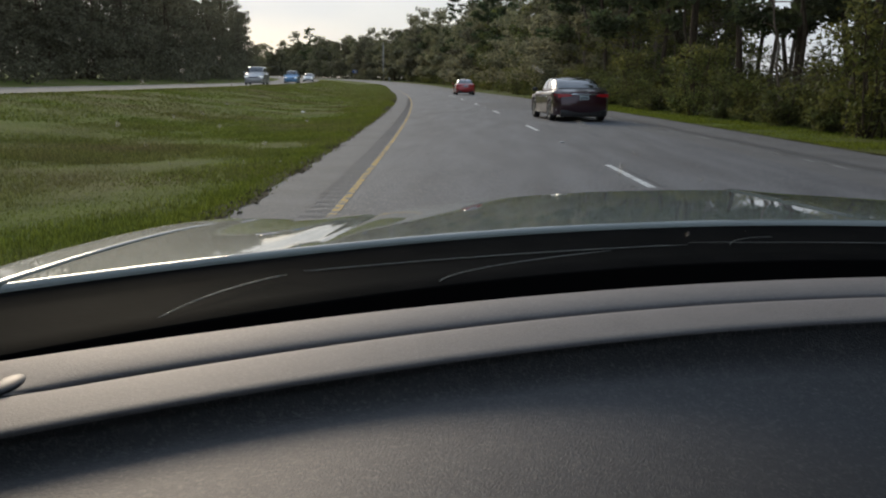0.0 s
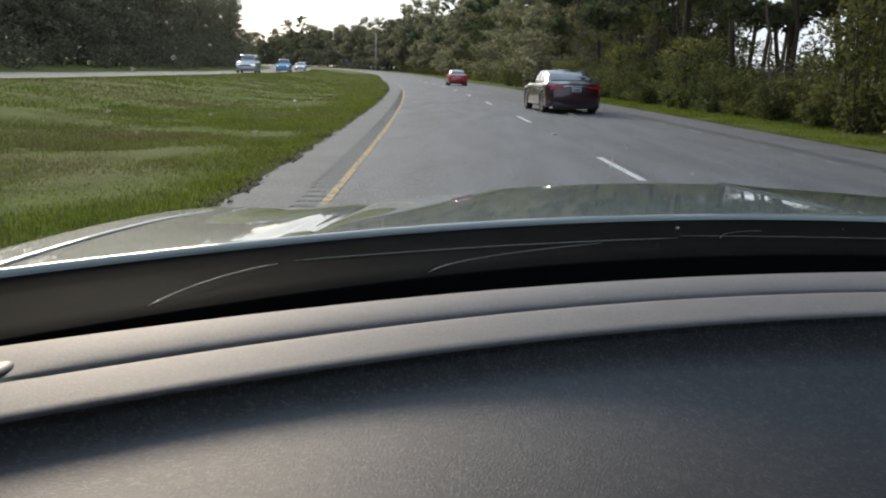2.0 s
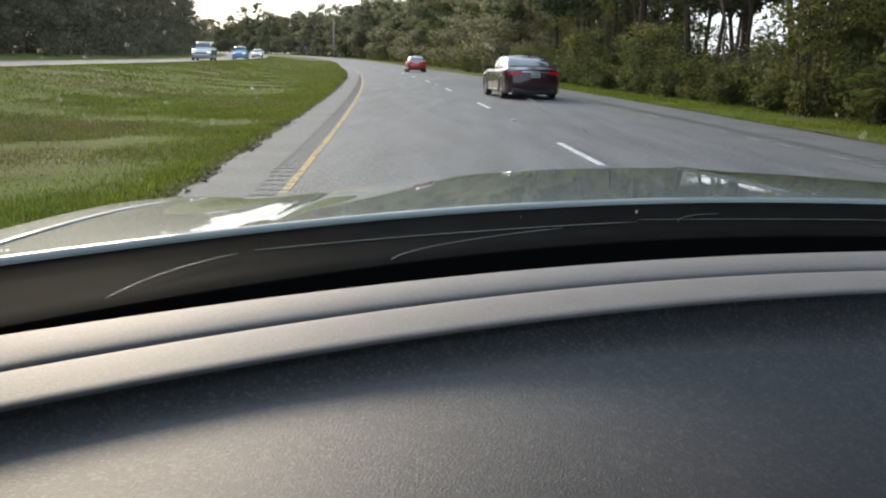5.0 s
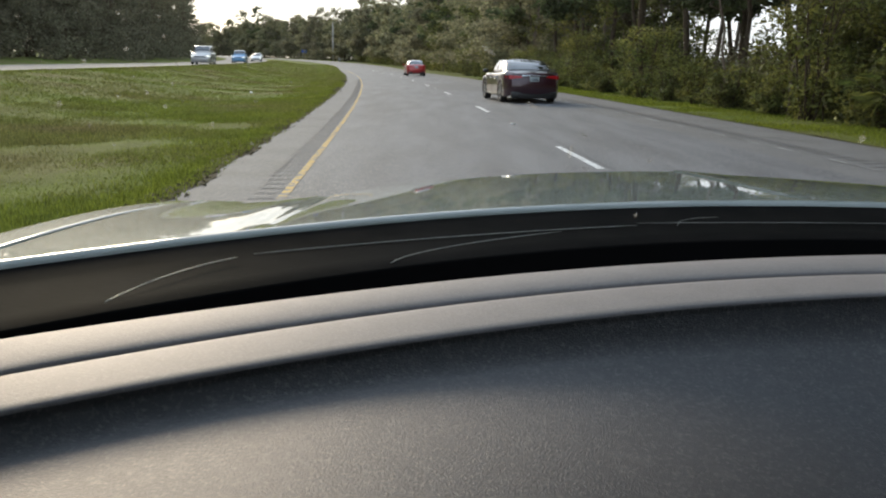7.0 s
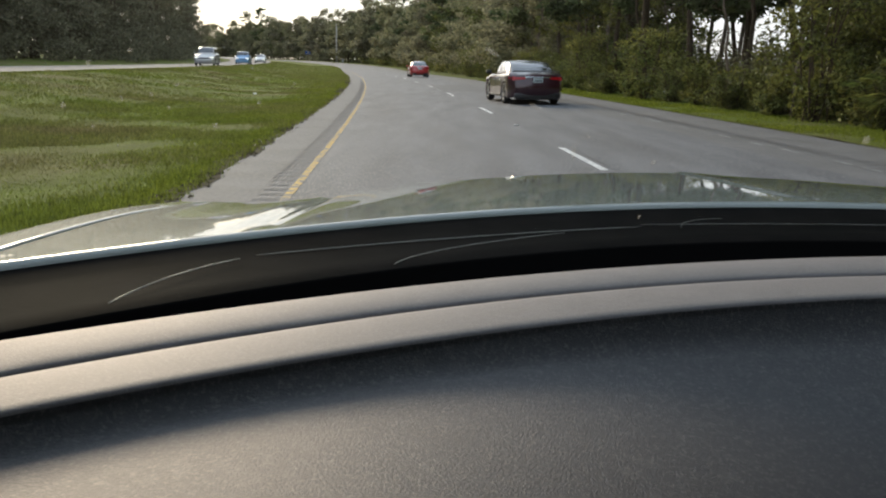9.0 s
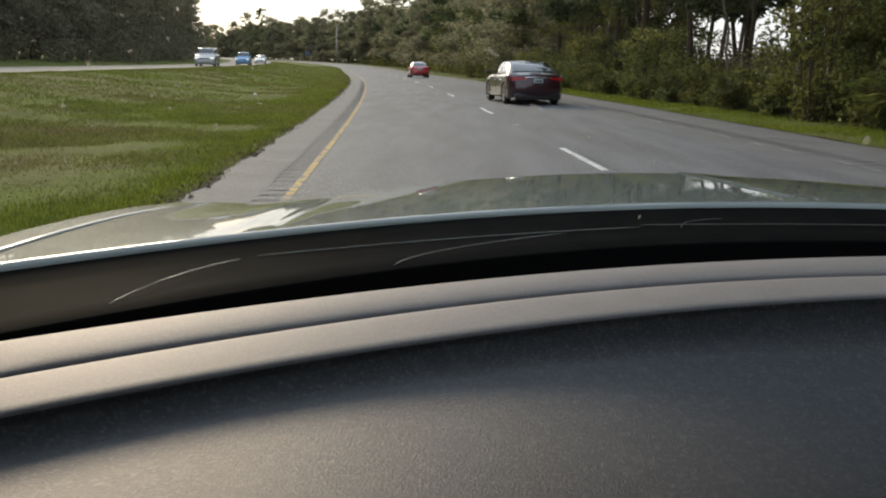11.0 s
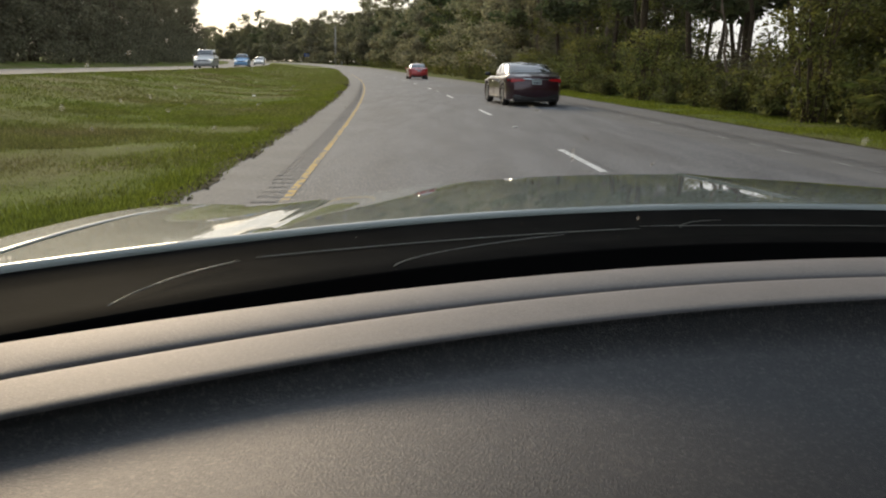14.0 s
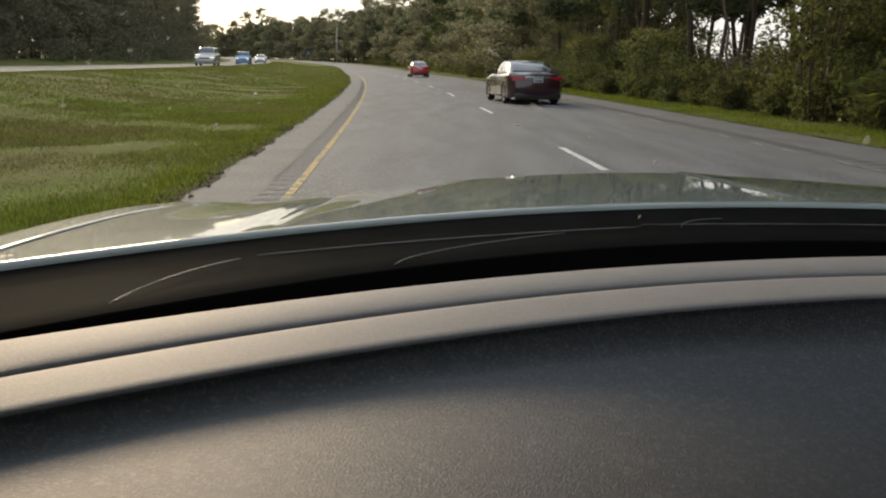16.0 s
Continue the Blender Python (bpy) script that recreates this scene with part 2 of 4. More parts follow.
PAPER = material("crumpled_paper", (0.75, 0.75, 0.73), 0.8, second=(0.62, 0.62, 0.6), scale=12)


# ---- mesh helpers ----
def part(name, bm, mat, parent=None, label="", smooth=True):
    me = bpy.data.meshes.new(name)
    bm.normal_update()
    bm.to_mesh(me)
    bm.free()
    return link(name, me, mat, parent, label, smooth)


def link(name, me, mat, parent=None, label="", smooth=True):
    if not me.materials:
        me.materials.append(mat)
    if smooth:
        me.polygons.foreach_set("use_smooth", [True] * len(me.polygons))
    ob = new(name, me)
    ob.parent = parent
    if label:
        ob["label"] = label
    return ob


def raw(name, verts, faces, mat, parent=None, label="", smooth=True):
    me = bpy.data.meshes.new(name)
    me.from_pydata([tuple(v) for v in verts], [], [tuple(f) for f in faces])
    me.update()
    return link(name, me, mat, parent, label, smooth)


def grid_mesh(name, fn, nu, nv, mat, parent=None, label="", thick=0.0, smooth=True):
    """A sheet fn(i, j) with i, j from 0 to 1, and a lower skin where it is thick."""
    verts = [fn(i / nu, j / nv) for i in range(nu + 1) for j in range(nv + 1)]
    w = nv + 1
    faces = [(i * w + j, (i + 1) * w + j, (i + 1) * w + j + 1, i * w + j + 1) for i in range(nu) for j in range(nv)]
    if thick:
        k = len(verts)
        verts += [(x, y, z - thick) for x, y, z in verts]
        faces += [tuple(k + q for q in reversed(f)) for f in faces]
        rim = [i * w for i in range(nu + 1)] + [nu * w + j for j in range(1, w)] + [i * w + nv for i in range(nu - 1, -1, -1)] + [j for j in range(nv - 1, 0, -1)]
        faces += [(p, k + p, k + q, q) for p, q in zip(rim, rim[1:] + rim[:1])]
    return raw(name, verts, faces, mat, parent, label, smooth)


def box(bm, size, at, bevel=0.0, turn=None):
    m = Matrix.Translation(at) @ (turn or Matrix.Identity(4)) @ Matrix.Diagonal((*size, 1))
    made = bmesh.ops.create_cube(bm, size=1, matrix=m)
    if bevel:
        edges = list({e for v in made["verts"] for e in v.link_edges})
        bmesh.ops.bevel(bm, geom=edges, offset=bevel, segments=2, affect="EDGES", profile=0.5)
    return bm


def tube(points, radii, sides=8, cap=True):
    """Vertices and faces of a tapered tube along points."""
    verts, faces = [], []
    for k, (p, r) in enumerate(zip(points, radii)):
        p = Vector(p)
        d = (Vector(points[min(k + 1, len(points) - 1)]) - Vector(points[max(k - 1, 0)])).normalized()
        s = d.cross(Vector((0.3, 1, 0.2))).normalized()
        t = d.cross(s)
        verts += [p + r * (math.cos(q) * s + math.sin(q) * t) for q in (2 * math.pi * i / sides for i in range(sides))]
    for k in range(len(points) - 1):
        for i in range(sides):
            j = (i + 1) % sides
            faces.append((k * sides + i, k * sides + j, (k + 1) * sides + j, (k + 1) * sides + i))
    if cap:
        faces.append(tuple(reversed(range(sides))))
        faces.append(tuple((len(points) - 1) * sides + i for i in range(sides)))
    return verts, faces


def smooth01(q):
    q = min(max(q, 0.0), 1.0)
    return q * q * (3 - 2 * q)


# ---- the road's line: u metres to the right of the yellow edge line, y metres ahead ----
def line_x(y):
    if y < 85:
        return -1.13 - 0.045 * y - 0.0005 * y * y
    if y < 150:
        return -8.57 - 0.13 * (y - 85)
    if y < 420:
        return -17.02 - 0.13 * (y - 150) - 0.0011 * (y - 150) ** 2
    return -132.31 - 0.724 * (y - 420)


def slope(y):
    return (line_x(y + 0.5) - line_x(y - 0.5))


def rise(y):
    return 2.0 * smooth01((y - 110) / 260)


def height(u, y):
    """The ground beside and under the road."""
    z = rise(y)
    if u < -1.0:
        q = -u - 1.0
        z += -0.10 * smooth01(q / 3) + 0.82 * smooth01((q - 3.5) / 9.5) + 0.55 * smooth01((q - 23) / 8)
    if u > 8.6:
        q = u - 8.6
        z += -0.03 * smooth01(q / 1.0) + 0.35 * smooth01((q - 2) / 10)
    return z


def on_road(u, y, lift=0.0):
    s = slope(y)
    n = math.sqrt(1 + s * s)
    return Vector((line_x(y) + u / n, y - u * s / n, height(u, y) + lift))


def heading(y):
    return math.atan2(-slope(y), 1.0)


def steps(y0, y1, first):
    """Stations that grow further apart with distance."""
    ys, d = [y0], first
    while ys[-1] < y1:
        ys.append(min(ys[-1] + d, y1))
        d = min(d * 1.03, 12) if ys[-1] > 30 else d
    return ys


def ribbon(name, u0, u1, ys, mat, lift, nu=1, parent=None, label="", wobble=0.0):
    verts, faces = [], []
    w = nu + 1
    for y in ys:
        for k in range(w):
            u = u0 + (u1 - u0) * k / nu
            if wobble and k in (0, nu):
                u += wobble * (noise.noise((y * 0.9, u0, 0)) + 0.6 * noise.noise((y * 3.1, u1, 2)))
            verts.append(on_road(u, y, lift))
    for i in range(len(ys) - 1):
        for k in range(nu):
            faces.append((i * w + k, i * w + k + 1, (i + 1) * w + k + 1, (i + 1) * w + k))
    return raw(name, verts, faces, mat, parent, label)


# ---- ground ----
def make_ground():
    us = [-900, -400, -200, -120, -80, -60, -50, -42, -36] + [-32 + 1.0 * k for k in range(32)] + [0, 4, 8.6] + [9.2 + 0.8 * k for k in range(14)] + [24, 30, 40, 60, 90, 150, 300, 900]
    ys = [-1500, -500, -150, -60, -30, -15, -6] + steps(0, 460, 1.0) + [520, 700, 1000, 1600, 2600]
    verts, faces = [], []
    w = len(us)
    for y in ys:
        for u in us:
            p = on_road(u, min(max(y, -60), 460), 0)
            if y > 460 or y < -60:
                p.y += y - min(max(y, -60), 460)
                p.x += (line_x(y) - line_x(460)) if y > 460 else 0
            bump = 0.05 * noise.noise((p.x * 0.35, p.y * 0.35, 0)) + 0.025 * noise.noise((p.x * 1.3, p.y * 1.3, 5))
            p.z += (bump if (-12.5 < u < -1.6) or u < -24 or u > 9.4 else 0) - 0.016
            verts.append(p)
    for i in range(len(ys) - 1):
        for k in range(w - 1):
            faces.append((i * w + k, i * w + k + 1, (i + 1) * w + k + 1, (i + 1) * w + k))
    return tagged(raw("ground", verts, faces, GRASS), "mown green and brown grass of the median and verge", "ground", kind="structure")


make_ground()
ROAD_Y = steps(-40, 455, 1.0)
NEAR_Y = steps(-5, 120, 0.25)
road = ribbon("road", -0.25, 6.6, ROAD_Y, ASPHALT, 0.0, 6)
tagged(road, "worn grey asphalt highway curving gently, two lanes one way", "road", kind="structure")
shoulder = ribbon("shoulder_left", -1.0, -0.25, steps(-5, 455, 0.3), SHOULDER, -0.003, 2)
tagged(shoulder, "narrow pale asphalt shoulder with a crumbling edge by the grass", "shoulder", kind="structure")
shoulder_r = ribbon("shoulder_right", 6.6, 9.2, ROAD_Y, SHOULDER, -0.003, 2)
tagged(shoulder_r, "pale asphalt shoulder along the wooded verge", "shoulder", kind="structure")
verge = ribbon("verge_edge", -1.22, -0.95, steps(-5, 120, 0.12), SOIL, 0.004, 2, wobble=0.15)
tagged(verge, "dark crumbling soil edge between shoulder and grass", "verge", kind="structure")
verge_r = ribbon("verge_edge_right", 9.22, 9.33, steps(-5, 120, 0.15), SOIL, 0.006, 2, wobble=0.10)
tagged(verge_r, "dark soil edge between the shoulder and the grass verge", "verge", kind="structure")
far_road = ribbon("road_opposite", -22.5, -13.8, ROAD_Y, SHOULDER, 0.02, 4)
tagged(far_road, "pale asphalt carriageway beyond the grass median", "road", kind="structure")
edge = ribbon("edge_line", -0.025, 0.058, NEAR_Y, YELLOW, 0.005, 1, wobble=0.008)
tagged(edge, "worn and faded yellow painted edge line", "road line", kind="structure")
edge_r = tagged(new("edge_line_right"), "faded broken white edge line beside the shoulder", "road line", kind="structure")
q = 6.0
while q < 70:                 # what is left of the white paint
    q2 = q + 0.4 + 1.8 * random.random()
    ribbon("paint_remnant", 7.24 + 0.02 * random.random(), 7.33 - 0.04 * random.random(), steps(q, q2, 0.2), FADED, 0.005, 1, edge_r, wobble=0.04)
    q = q2 + 0.2 + 1.4 * random.random()
DASHES = [13.3 - 12.2 + 12.2 * k for k in range(-2, 12)]
for y0 in DASHES:
    ys = [y0 - 2.9 + 0.58 * k for k in range(6)]
    ribbon("lane_dash", 3.615, 3.72, ys, WHITE, 0.005, 1, road, wobble=0.006)
for k in range(170):          # milled rumble strips beside the yellow line
    y = 5.6 + 0.33 * k
    ribbon("rumble_groove", -0.27 - 0.06 * random.random(), 0.0 - 0.07 * random.random(), [y, y + 0.10 + 0.03 * random.random()], RUMBLE, 0.004, 1, road)
for k in range(110):          # and outside the white one
    y = 8.0 + 0.40 * k
    ribbon("rumble_groove", 7.50 - 0.05 * random.random(), 7.80 + 0.06 * random.random(), [y, y + 0.08 + 0.04 * random.random()], RUMBLE, 0.004, 1, road)
ribbon("tar_seam", 3.80, 3.835, steps(6, 75, 0.2), TAR, 0.004, 1, road, wobble=0.03)
for y0, y1, u0, u1 in ((40, 52, 3.7, 6.4),):
    ribbon("asphalt_patch", u0, u1, steps(y0, y1, 0.3), PATCH, 0.003, 1, road, wobble=0.05)


def reflector(y):
    bm = bmesh.new()
    box(bm, (0.1, 0.1, 0.018), (0, 0, 0.009), 0.004)
    ob = part("road_reflector", bm, WHITE)
    ob.matrix_world = Matrix.Translation(on_road(3.66, y, 0.002)) @ Matrix.Rotation(heading(y), 4, "Z")
    return tagged(ob, "small white raised reflector on the lane line", "reflector", group="lane reflectors")


for y in (18.2, 42.6, 67.0):
    reflector(y)


# ---- the car that carries the camera ----
own = tagged(new("own_car"), "silver-green car seen from inside over its dark dashboard and hood", "car")


def arc(top, bend, centre):
    return lambda x: top - bend * (x - centre) ** 2


E2 = arc(0.6887, 0.4641, 0.4997)     # far edge of the dash bead
E3 = arc(0.6415, 0.5463, 0.4519)     # groove between bead and panel
E4 = arc(0.591, 0.5039, 0.4947)     # near edge of the panel
COWL_A = arc(0.9581, 0.5722, 0.4979)
E0 = arc(1.1622, 0.5004, 0.5191)     # rear lip of the hood
XL, XR = -0.52, 1.50


def dash_sheet(name, rows, mat, label, nu=120):
    """A sheet across the car through rows of (distance, height) at each x."""
    def fn(i, j):
        x = XL + (XR - XL) * i
        pts = rows(x)
        q = j * (len(pts) - 1)
        k = min(int(q), len(pts) - 2)
        (y0, z0), (y1, z1) = pts[k], pts[k + 1]
        f = q - k
        return (x, y0 + (y1 - y0) * f, z0 + (z1 - z0) * f)
    return grid_mesh(name, fn, nu, len(rows(0.0)) - 1, mat, own, label)


def groove(x):
    """1 where the bead and the panel are parted by a groove, 0 past its left end."""
    return smooth01((x + 0.225) / 0.005)


def bead_rows(x):
    a, b = E2(x), E3(x)
    g = groove(x)
    out = [(a + 0.03, 1.02), (a + 0.012, 1.10), (a + 0.008, 1.121)]
    for k in range(17):
        q = k / 16
        out.append((a + 0.004 + (b - a - 0.004) * q, 1.1300 + 0.0006 * math.sin(math.pi * min(q * 1.3, 1)) - (0.0023 + 0.0010 * g) * q ** (1.6 + 5.4 * g)))
    out += [(b - 0.0005, 1.1277 - 0.0026 * g), (b - 0.002, 1.1272 - 0.0024 * g)]
    return out


def panel_rows(x):
    b, c = E3(x), E4(x)
    g = groove(x)
    out = [(b - 0.0022, 1.1268 - 0.0034 * g), (b - 0.0030, 1.1268 - 0.0014 * g), (b - 0.005, 1.1268)]
    for k in range(1, 9):
        q = k / 8
        out.append((b - 0.005 + (c - b + 0.005) * q, 1.1272 + 0.0008 * math.sin(math.pi * q)))
    out += [(c - 0.0018, 1.1262), (c - 0.0026, 1.1250)]
    return out


def pad_base(x):
    return 1.1112 - 0.0142 * smooth01((x + 0.15) / 0.5)


def pad_rows(x):
    """The pad: it leaves the panel's edge in a hollow curve and runs towards the driver."""
    c = E4(x)
    right = smooth01((x + 0.15) / 0.5)
    base, tilt = pad_base(x), 0.50 * smooth01((x + 0.08) / 0.5)

    def top(s):
        q = s / 0.41
        return base - tilt * max(s - 0.012, 0) + (0.010 + 0.012 * right) * smooth01(q * 1.6) - 0.05 * max(0, q - 0.75) ** 1.5 - 0.003 * math.exp(-((s - 0.012) / 0.010) ** 2)
    out = [(c - 0.0020, 1.1258), (c - 0.0024, 1.1250), (c - 0.0029, 1.1232)]
    for k in range(44):
        s = 0.42 * (k / 43) ** 2
        out.append((c - 0.003 - s, top(s) + (1.1222 - base) * math.exp(-s / 0.010)))
    return out


dash_sheet("bead", bead_rows, PANEL, "rounded grey bead along the windscreen")
dash_sheet("defroster_panel", panel_rows, PANEL, "grey-beige panel of the dashboard top")
bm = bmesh.new()
bmesh.ops.create_uvsphere(bm, u_segments=18, v_segments=10, radius=1.0, matrix=Matrix.Translation((-0.241, 0.394, 1.1275)) @ Matrix.Diagonal((0.008, 0.016, 0.0035, 1)))
part("panel_plug", bm, TRIM, own, "dark oval plug in the panel")
dash_sheet("dash_pad", pad_rows, PAD, "dark grained vinyl dashboard top")
dash_sheet("gap_trough", lambda x: [(E2(x) + 0.03, 1.02), (E2(x) + 0.05, 1.01), (COWL_A(x) - 0.02, 1.03), (COWL_A(x) - 0.004, 1.086), (COWL_A(x) + 0.003, 1.0875)], VOID, "near-black sheet standing in for the dark gap behind the dashboard")
dash_sheet("cowl", lambda x: [(COWL_A(x), 1.086), (COWL_A(x) + 0.02, 1.090), (COWL_A(x) + 0.06, 1.086), (E0(x) - 0.04, 1.086), (E0(x) - 0.002, 1.0925), (E0(x) + 0.02, 1.092), (E0(x) + 0.10, 1.07), (E0(x) + 0.4, 0.95)], COWL, "black glossy plastic cowl under the windscreen")


def hood_front(x):
    return 1.66 - 0.42 * abs(x - 0.5) ** 3


def hood_z(x, v):
    """A crowned hood with a faint centre crease, a fold beside the crown and a crest by the fender."""
    d = abs(x - 0.46)
    nose = 1.0775 - (0.078 * min(d, 0.65) ** 2 if x < 0.46 else 0.047 * min(d, 0.70))
    bow = 0.80 - 0.36 * smooth01((d - 0.652) / 0.012) + 0.45 * math.exp(-((d - 0.67) / 0.02) ** 2)
    fold = 0.0045 * max(0.0, 1 - abs(d - 0.655) / (0.022 if d > 0.655 else 0.004)) * smooth01(v / 0.15)
    off = x - 0.515 + 0.055 * v                    # the centre crease, standing a little proud
    crease = 0.0028 * max(0.0, 1 - abs(off) / (0.012 if off < 0 else 0.09)) * smooth01(v / 0.2)
    return 1.0985 + (nose - 1.0985) * (bow * v + (1 - bow) * v * v) - fold + crease + 0.0205 * smooth01((d - 0.76) / 0.16) * v ** 2.4


def hood_half(v):
    return 0.932 - 0.045 * v ** 3


def hood_sheet(i, j):
    v = min(max((j - 0.06) / 0.82, 0), 1)
    x = 0.5 + hood_half(v) * (2 * i - 1)
    a, b = E0(x), hood_front(x)
    if j < 0.06:                                  # rolled rear lip
        q = j / 0.06
        return (x, a + 0.014 * (1 - math.cos(q * math.pi / 2)) - 0.001, 1.0925 + 0.0065 * math.sin(q * math.pi / 2))
    if j > 0.88:                                  # nose
        q = (j - 0.88) / 0.12
        z1 = hood_z(x, 1.0)
        return (x, b + 0.14 * math.sin(q * math.pi / 2), z1 - 0.33 * (1 - math.cos(q * math.pi / 2)) - 0.05 * q)
    return (x, a + 0.013 + (b - a - 0.013) * v, hood_z(x, v))


grid_mesh("hood", hood_sheet, 620, 60, HOOD, own, "silver-green metallic hood with a raised centre")


def fender(side):
    def fn(i, j):
        x0 = 0.5 + side * 0.93
        a, b = E0(x0) - 0.25, hood_front(x0)
        y = a + (b + 0.1 - a) * j
        v = min(max((y - E0(x0)) / (b - E0(x0)), 0), 1)
        x0 = 0.5 + side * (hood_half(v) + 0.004)
        top = hood_z(x0, v) + 0.002 - 0.3 * max(0, y - b) ** 1.3
        if i < 0.08:
            return (x0, y, top - 0.03 * (1 - i / 0.08))
        if i < 0.4:
            q = (i - 0.08) / 0.32
            return (x0 + side * 0.04 * q, y, top + 0.001 * smooth01(q))
        q = (i - 0.4) / 0.6 * math.pi / 2
        return (x0 + side * (0.04 + 0.08 * math.sin(q)), y, top + 0.001 - 0.24 * (1 - math.cos(q)))
    return grid_mesh("fender", fn, 26, 44, HOOD, own)


fender(-1), fender(1)


def seam(points, r=0.0005):
    """Thin pale tube, painted highlight of a moulded cowl edge, curved through three places."""
    a, b, c = (Vector(p) for p in points)
    pts = [a.lerp(b, k / 16).lerp(b.lerp(c, k / 16), k / 16) for k in range(17)]
    v, f = tube(pts, [r * 0.5] + [r] * 15 + [r * 0.4], 5)
    raw("cowl_seam", v, f, SEAM_HIGHLIGHT, own, "thin moulded cowl edge, painted pale as its highlight")


seam([(-0.189, 0.842, 1.0875), (0.02, 0.96, 1.0875), (0.242, 1.029, 1.0872)])
seam([(0.242, 1.029, 1.090), (0.62, 1.09, 1.088), (0.95, 1.02, 1.088)], 0.0003)
seam([(-0.267, 0.655, 1.089), (-0.250, 0.745, 1.092), (-0.198, 0.811, 1.091)])
seam([(-0.047, 0.799, 1.090), (-0.03, 0.86, 1.092), (0.141, 0.965, 1.091)])
seam([(0.29, 1.02, 1.089), (0.30, 1.07, 1.090), (0.36, 1.085, 1.089)], 0.0003)


def screen_point(i, j):
    x = XL + 0.06 + (XR - XL - 0.12) * i
    y0, y1 = COWL_A(x) + 0.004, 0.44 - 0.12 * (x - 0.5) ** 2
    q = j
    return (x * (1 - 0.12 * q) + 0.5 * 0.12 * q, y0 + (y1 - y0) * q, 1.084 + 0.50 * q + 0.035 * math.sin(math.pi * q))


pane = grid_mesh("windscreen", screen_point, 40, 24, GLASS, own, "dusty windscreen with dried specks")
pane.visible_shadow = False


def specks():
    """Dried spatter on the inside of the windscreen: irregular flat drops."""
    rng = np.random.default_rng(4)
    spots = [(0.204, 0.074, 0.0017, 2.4, 0.1), (0.036, 0.352, 0.0055, 0.45, 0.6), (0.130, 0.225, 0.0036, 0.5, 0.6), (0.119, 0.198, 0.0026, 3.2, 0.4),
             (0.202, 0.177, 0.0028, 1.1, 0), (0.077, 0.273, 0.0060, 0.4, 0.6), (0.136, 0.168, 0.0045, 0.3, 0.3), (0.416, 0.215, 0.0035, 2.0, 0),
             (-0.164, 0.255, 0.0023, 1.0, 0), (-0.244, 0.283, 0.0020, 1.6, 0), (-0.134, 0.283, 0.0018, 1.0, 0), (-0.189, 0.278, 0.0014, 1.3, 0.2),
             (-0.197, 0.295, 0.0016, 1.3, 0.2), (-0.202, 0.345, 0.0016, 1.2, 0), (-0.225, 0.33, 0.0018, 1.2, 0), (-0.18, 0.36, 0.0015, 1.0, 0.3)]
    for k in range(34):
        spots.append((-0.26 + 0.16 * rng.random(), 0.22 + 0.17 * rng.random(), 0.0005 + 0.0008 * rng.random() ** 2, 0.8 + rng.random(), rng.random()))
    for k in range(50):
        spots.append((-0.25 + 0.7 * rng.random(), 0.03 + 0.34 * rng.random(), 0.0004 + 0.0004 * rng.random(), 0.8 + rng.random(), rng.random()))
    verts, faces = [], []
    for x, j, r, tall, lean in spots:
        xb = (x - 0.06 * j) / (1 - 0.12 * j)
        i = (xb - XL - 0.06) / (XR - XL - 0.12)
        c = Vector(screen_point(i, j)) + Vector((0, -0.002, -0.002))
        up = (Vector(screen_point(i, j + 0.01)) - Vector(screen_point(i, j))).normalized()
        k0 = len(verts)
        for k in range(9):
            q, rr = 2 * math.pi * k / 9, r * (0.7 + 0.5 * rng.random())
            verts.append(c + Vector((rr * math.cos(q), 0, 0)) + up * (rr * math.sin(q) * tall + lean * -rr * math.cos(q)))
        faces.append(tuple(range(k0, k0 + 9)))
    ob = raw("dried_specks", verts, faces, DIRT, pane, "pale dried specks on the glass", smooth=False)
    ob["kind"] = "stuff"


specks()


# unseen roof, walls and floor, added to hold light off the dash
def cabin():
    bm = bmesh.new()
    box(bm, (1.66, 2.85, 0.03), (0.5, -0.995, 1.565), 0.012)
    box(bm, (1.70, 0.04, 0.55), (0.5, -2.42, 0.86), 0.01)
    for side in (-1, 1):
        box(bm, (0.05, 2.75, 0.42), (0.5 + side * 0.90, -1.05, 0.86), 0.02)
    box(bm, (1.78, 2.75, 0.04), (0.5, -1.05, 0.62), 0.01)
    box(bm, (1.78, 0.04, 0.42), (0.5, 0.30, 0.83), 0.01)
    return part("cabin_lining", bm, LINER, own, "unseen dark cabin lining, added to block light", smooth=False)


cabin()


def pillar(name, pts, r, mat):
    v, f = tube(pts, [r] * len(pts), 8)
    raw(name, v, f, mat, own)


for side in (-1, 1):
    pillar("windscreen_pillar", [(0.5 + side * 0.93, 0.56, 1.05), (0.5 + side * 0.89, 0.48, 1.3), (0.5 + side * 0.80, 0.34, 1.56)], 0.04, LINER)
    pillar("door_pillar", [(0.5 + side * 0.90, -1.1, 1.02), (0.5 + side * 0.88, -1.1, 1.25), (0.5 + side * 0.80, -1.1, 1.57)], 0.05, LINER)
    pillar("rear_pillar", [(0.5 + side * 0.90, -2.45, 1.02), (0.5 + side * 0.86, -2.3, 1.25), (0.5 + side * 0.78, -2.05, 1.57)], 0.07, LINER)


def side_window(side, y0, y1):
    """An unseen curved pane between two pillars, its tint added to dim the cabin."""
    def fn(i, j):
        return (0.5 + side * (0.895 - 0.015 * j - 0.085 * j * j), y0 + (y1 - y0) * i, 1.03 + 0.53 * j)
    return grid_mesh("side_window", fn, 6, 8, SIDE_GLASS, own, "unseen side window, tint added to dim the cabin")


for side in (-1, 1):
    side_window(side, -1.06, 0.42), side_window(side, -2.28, -1.14)


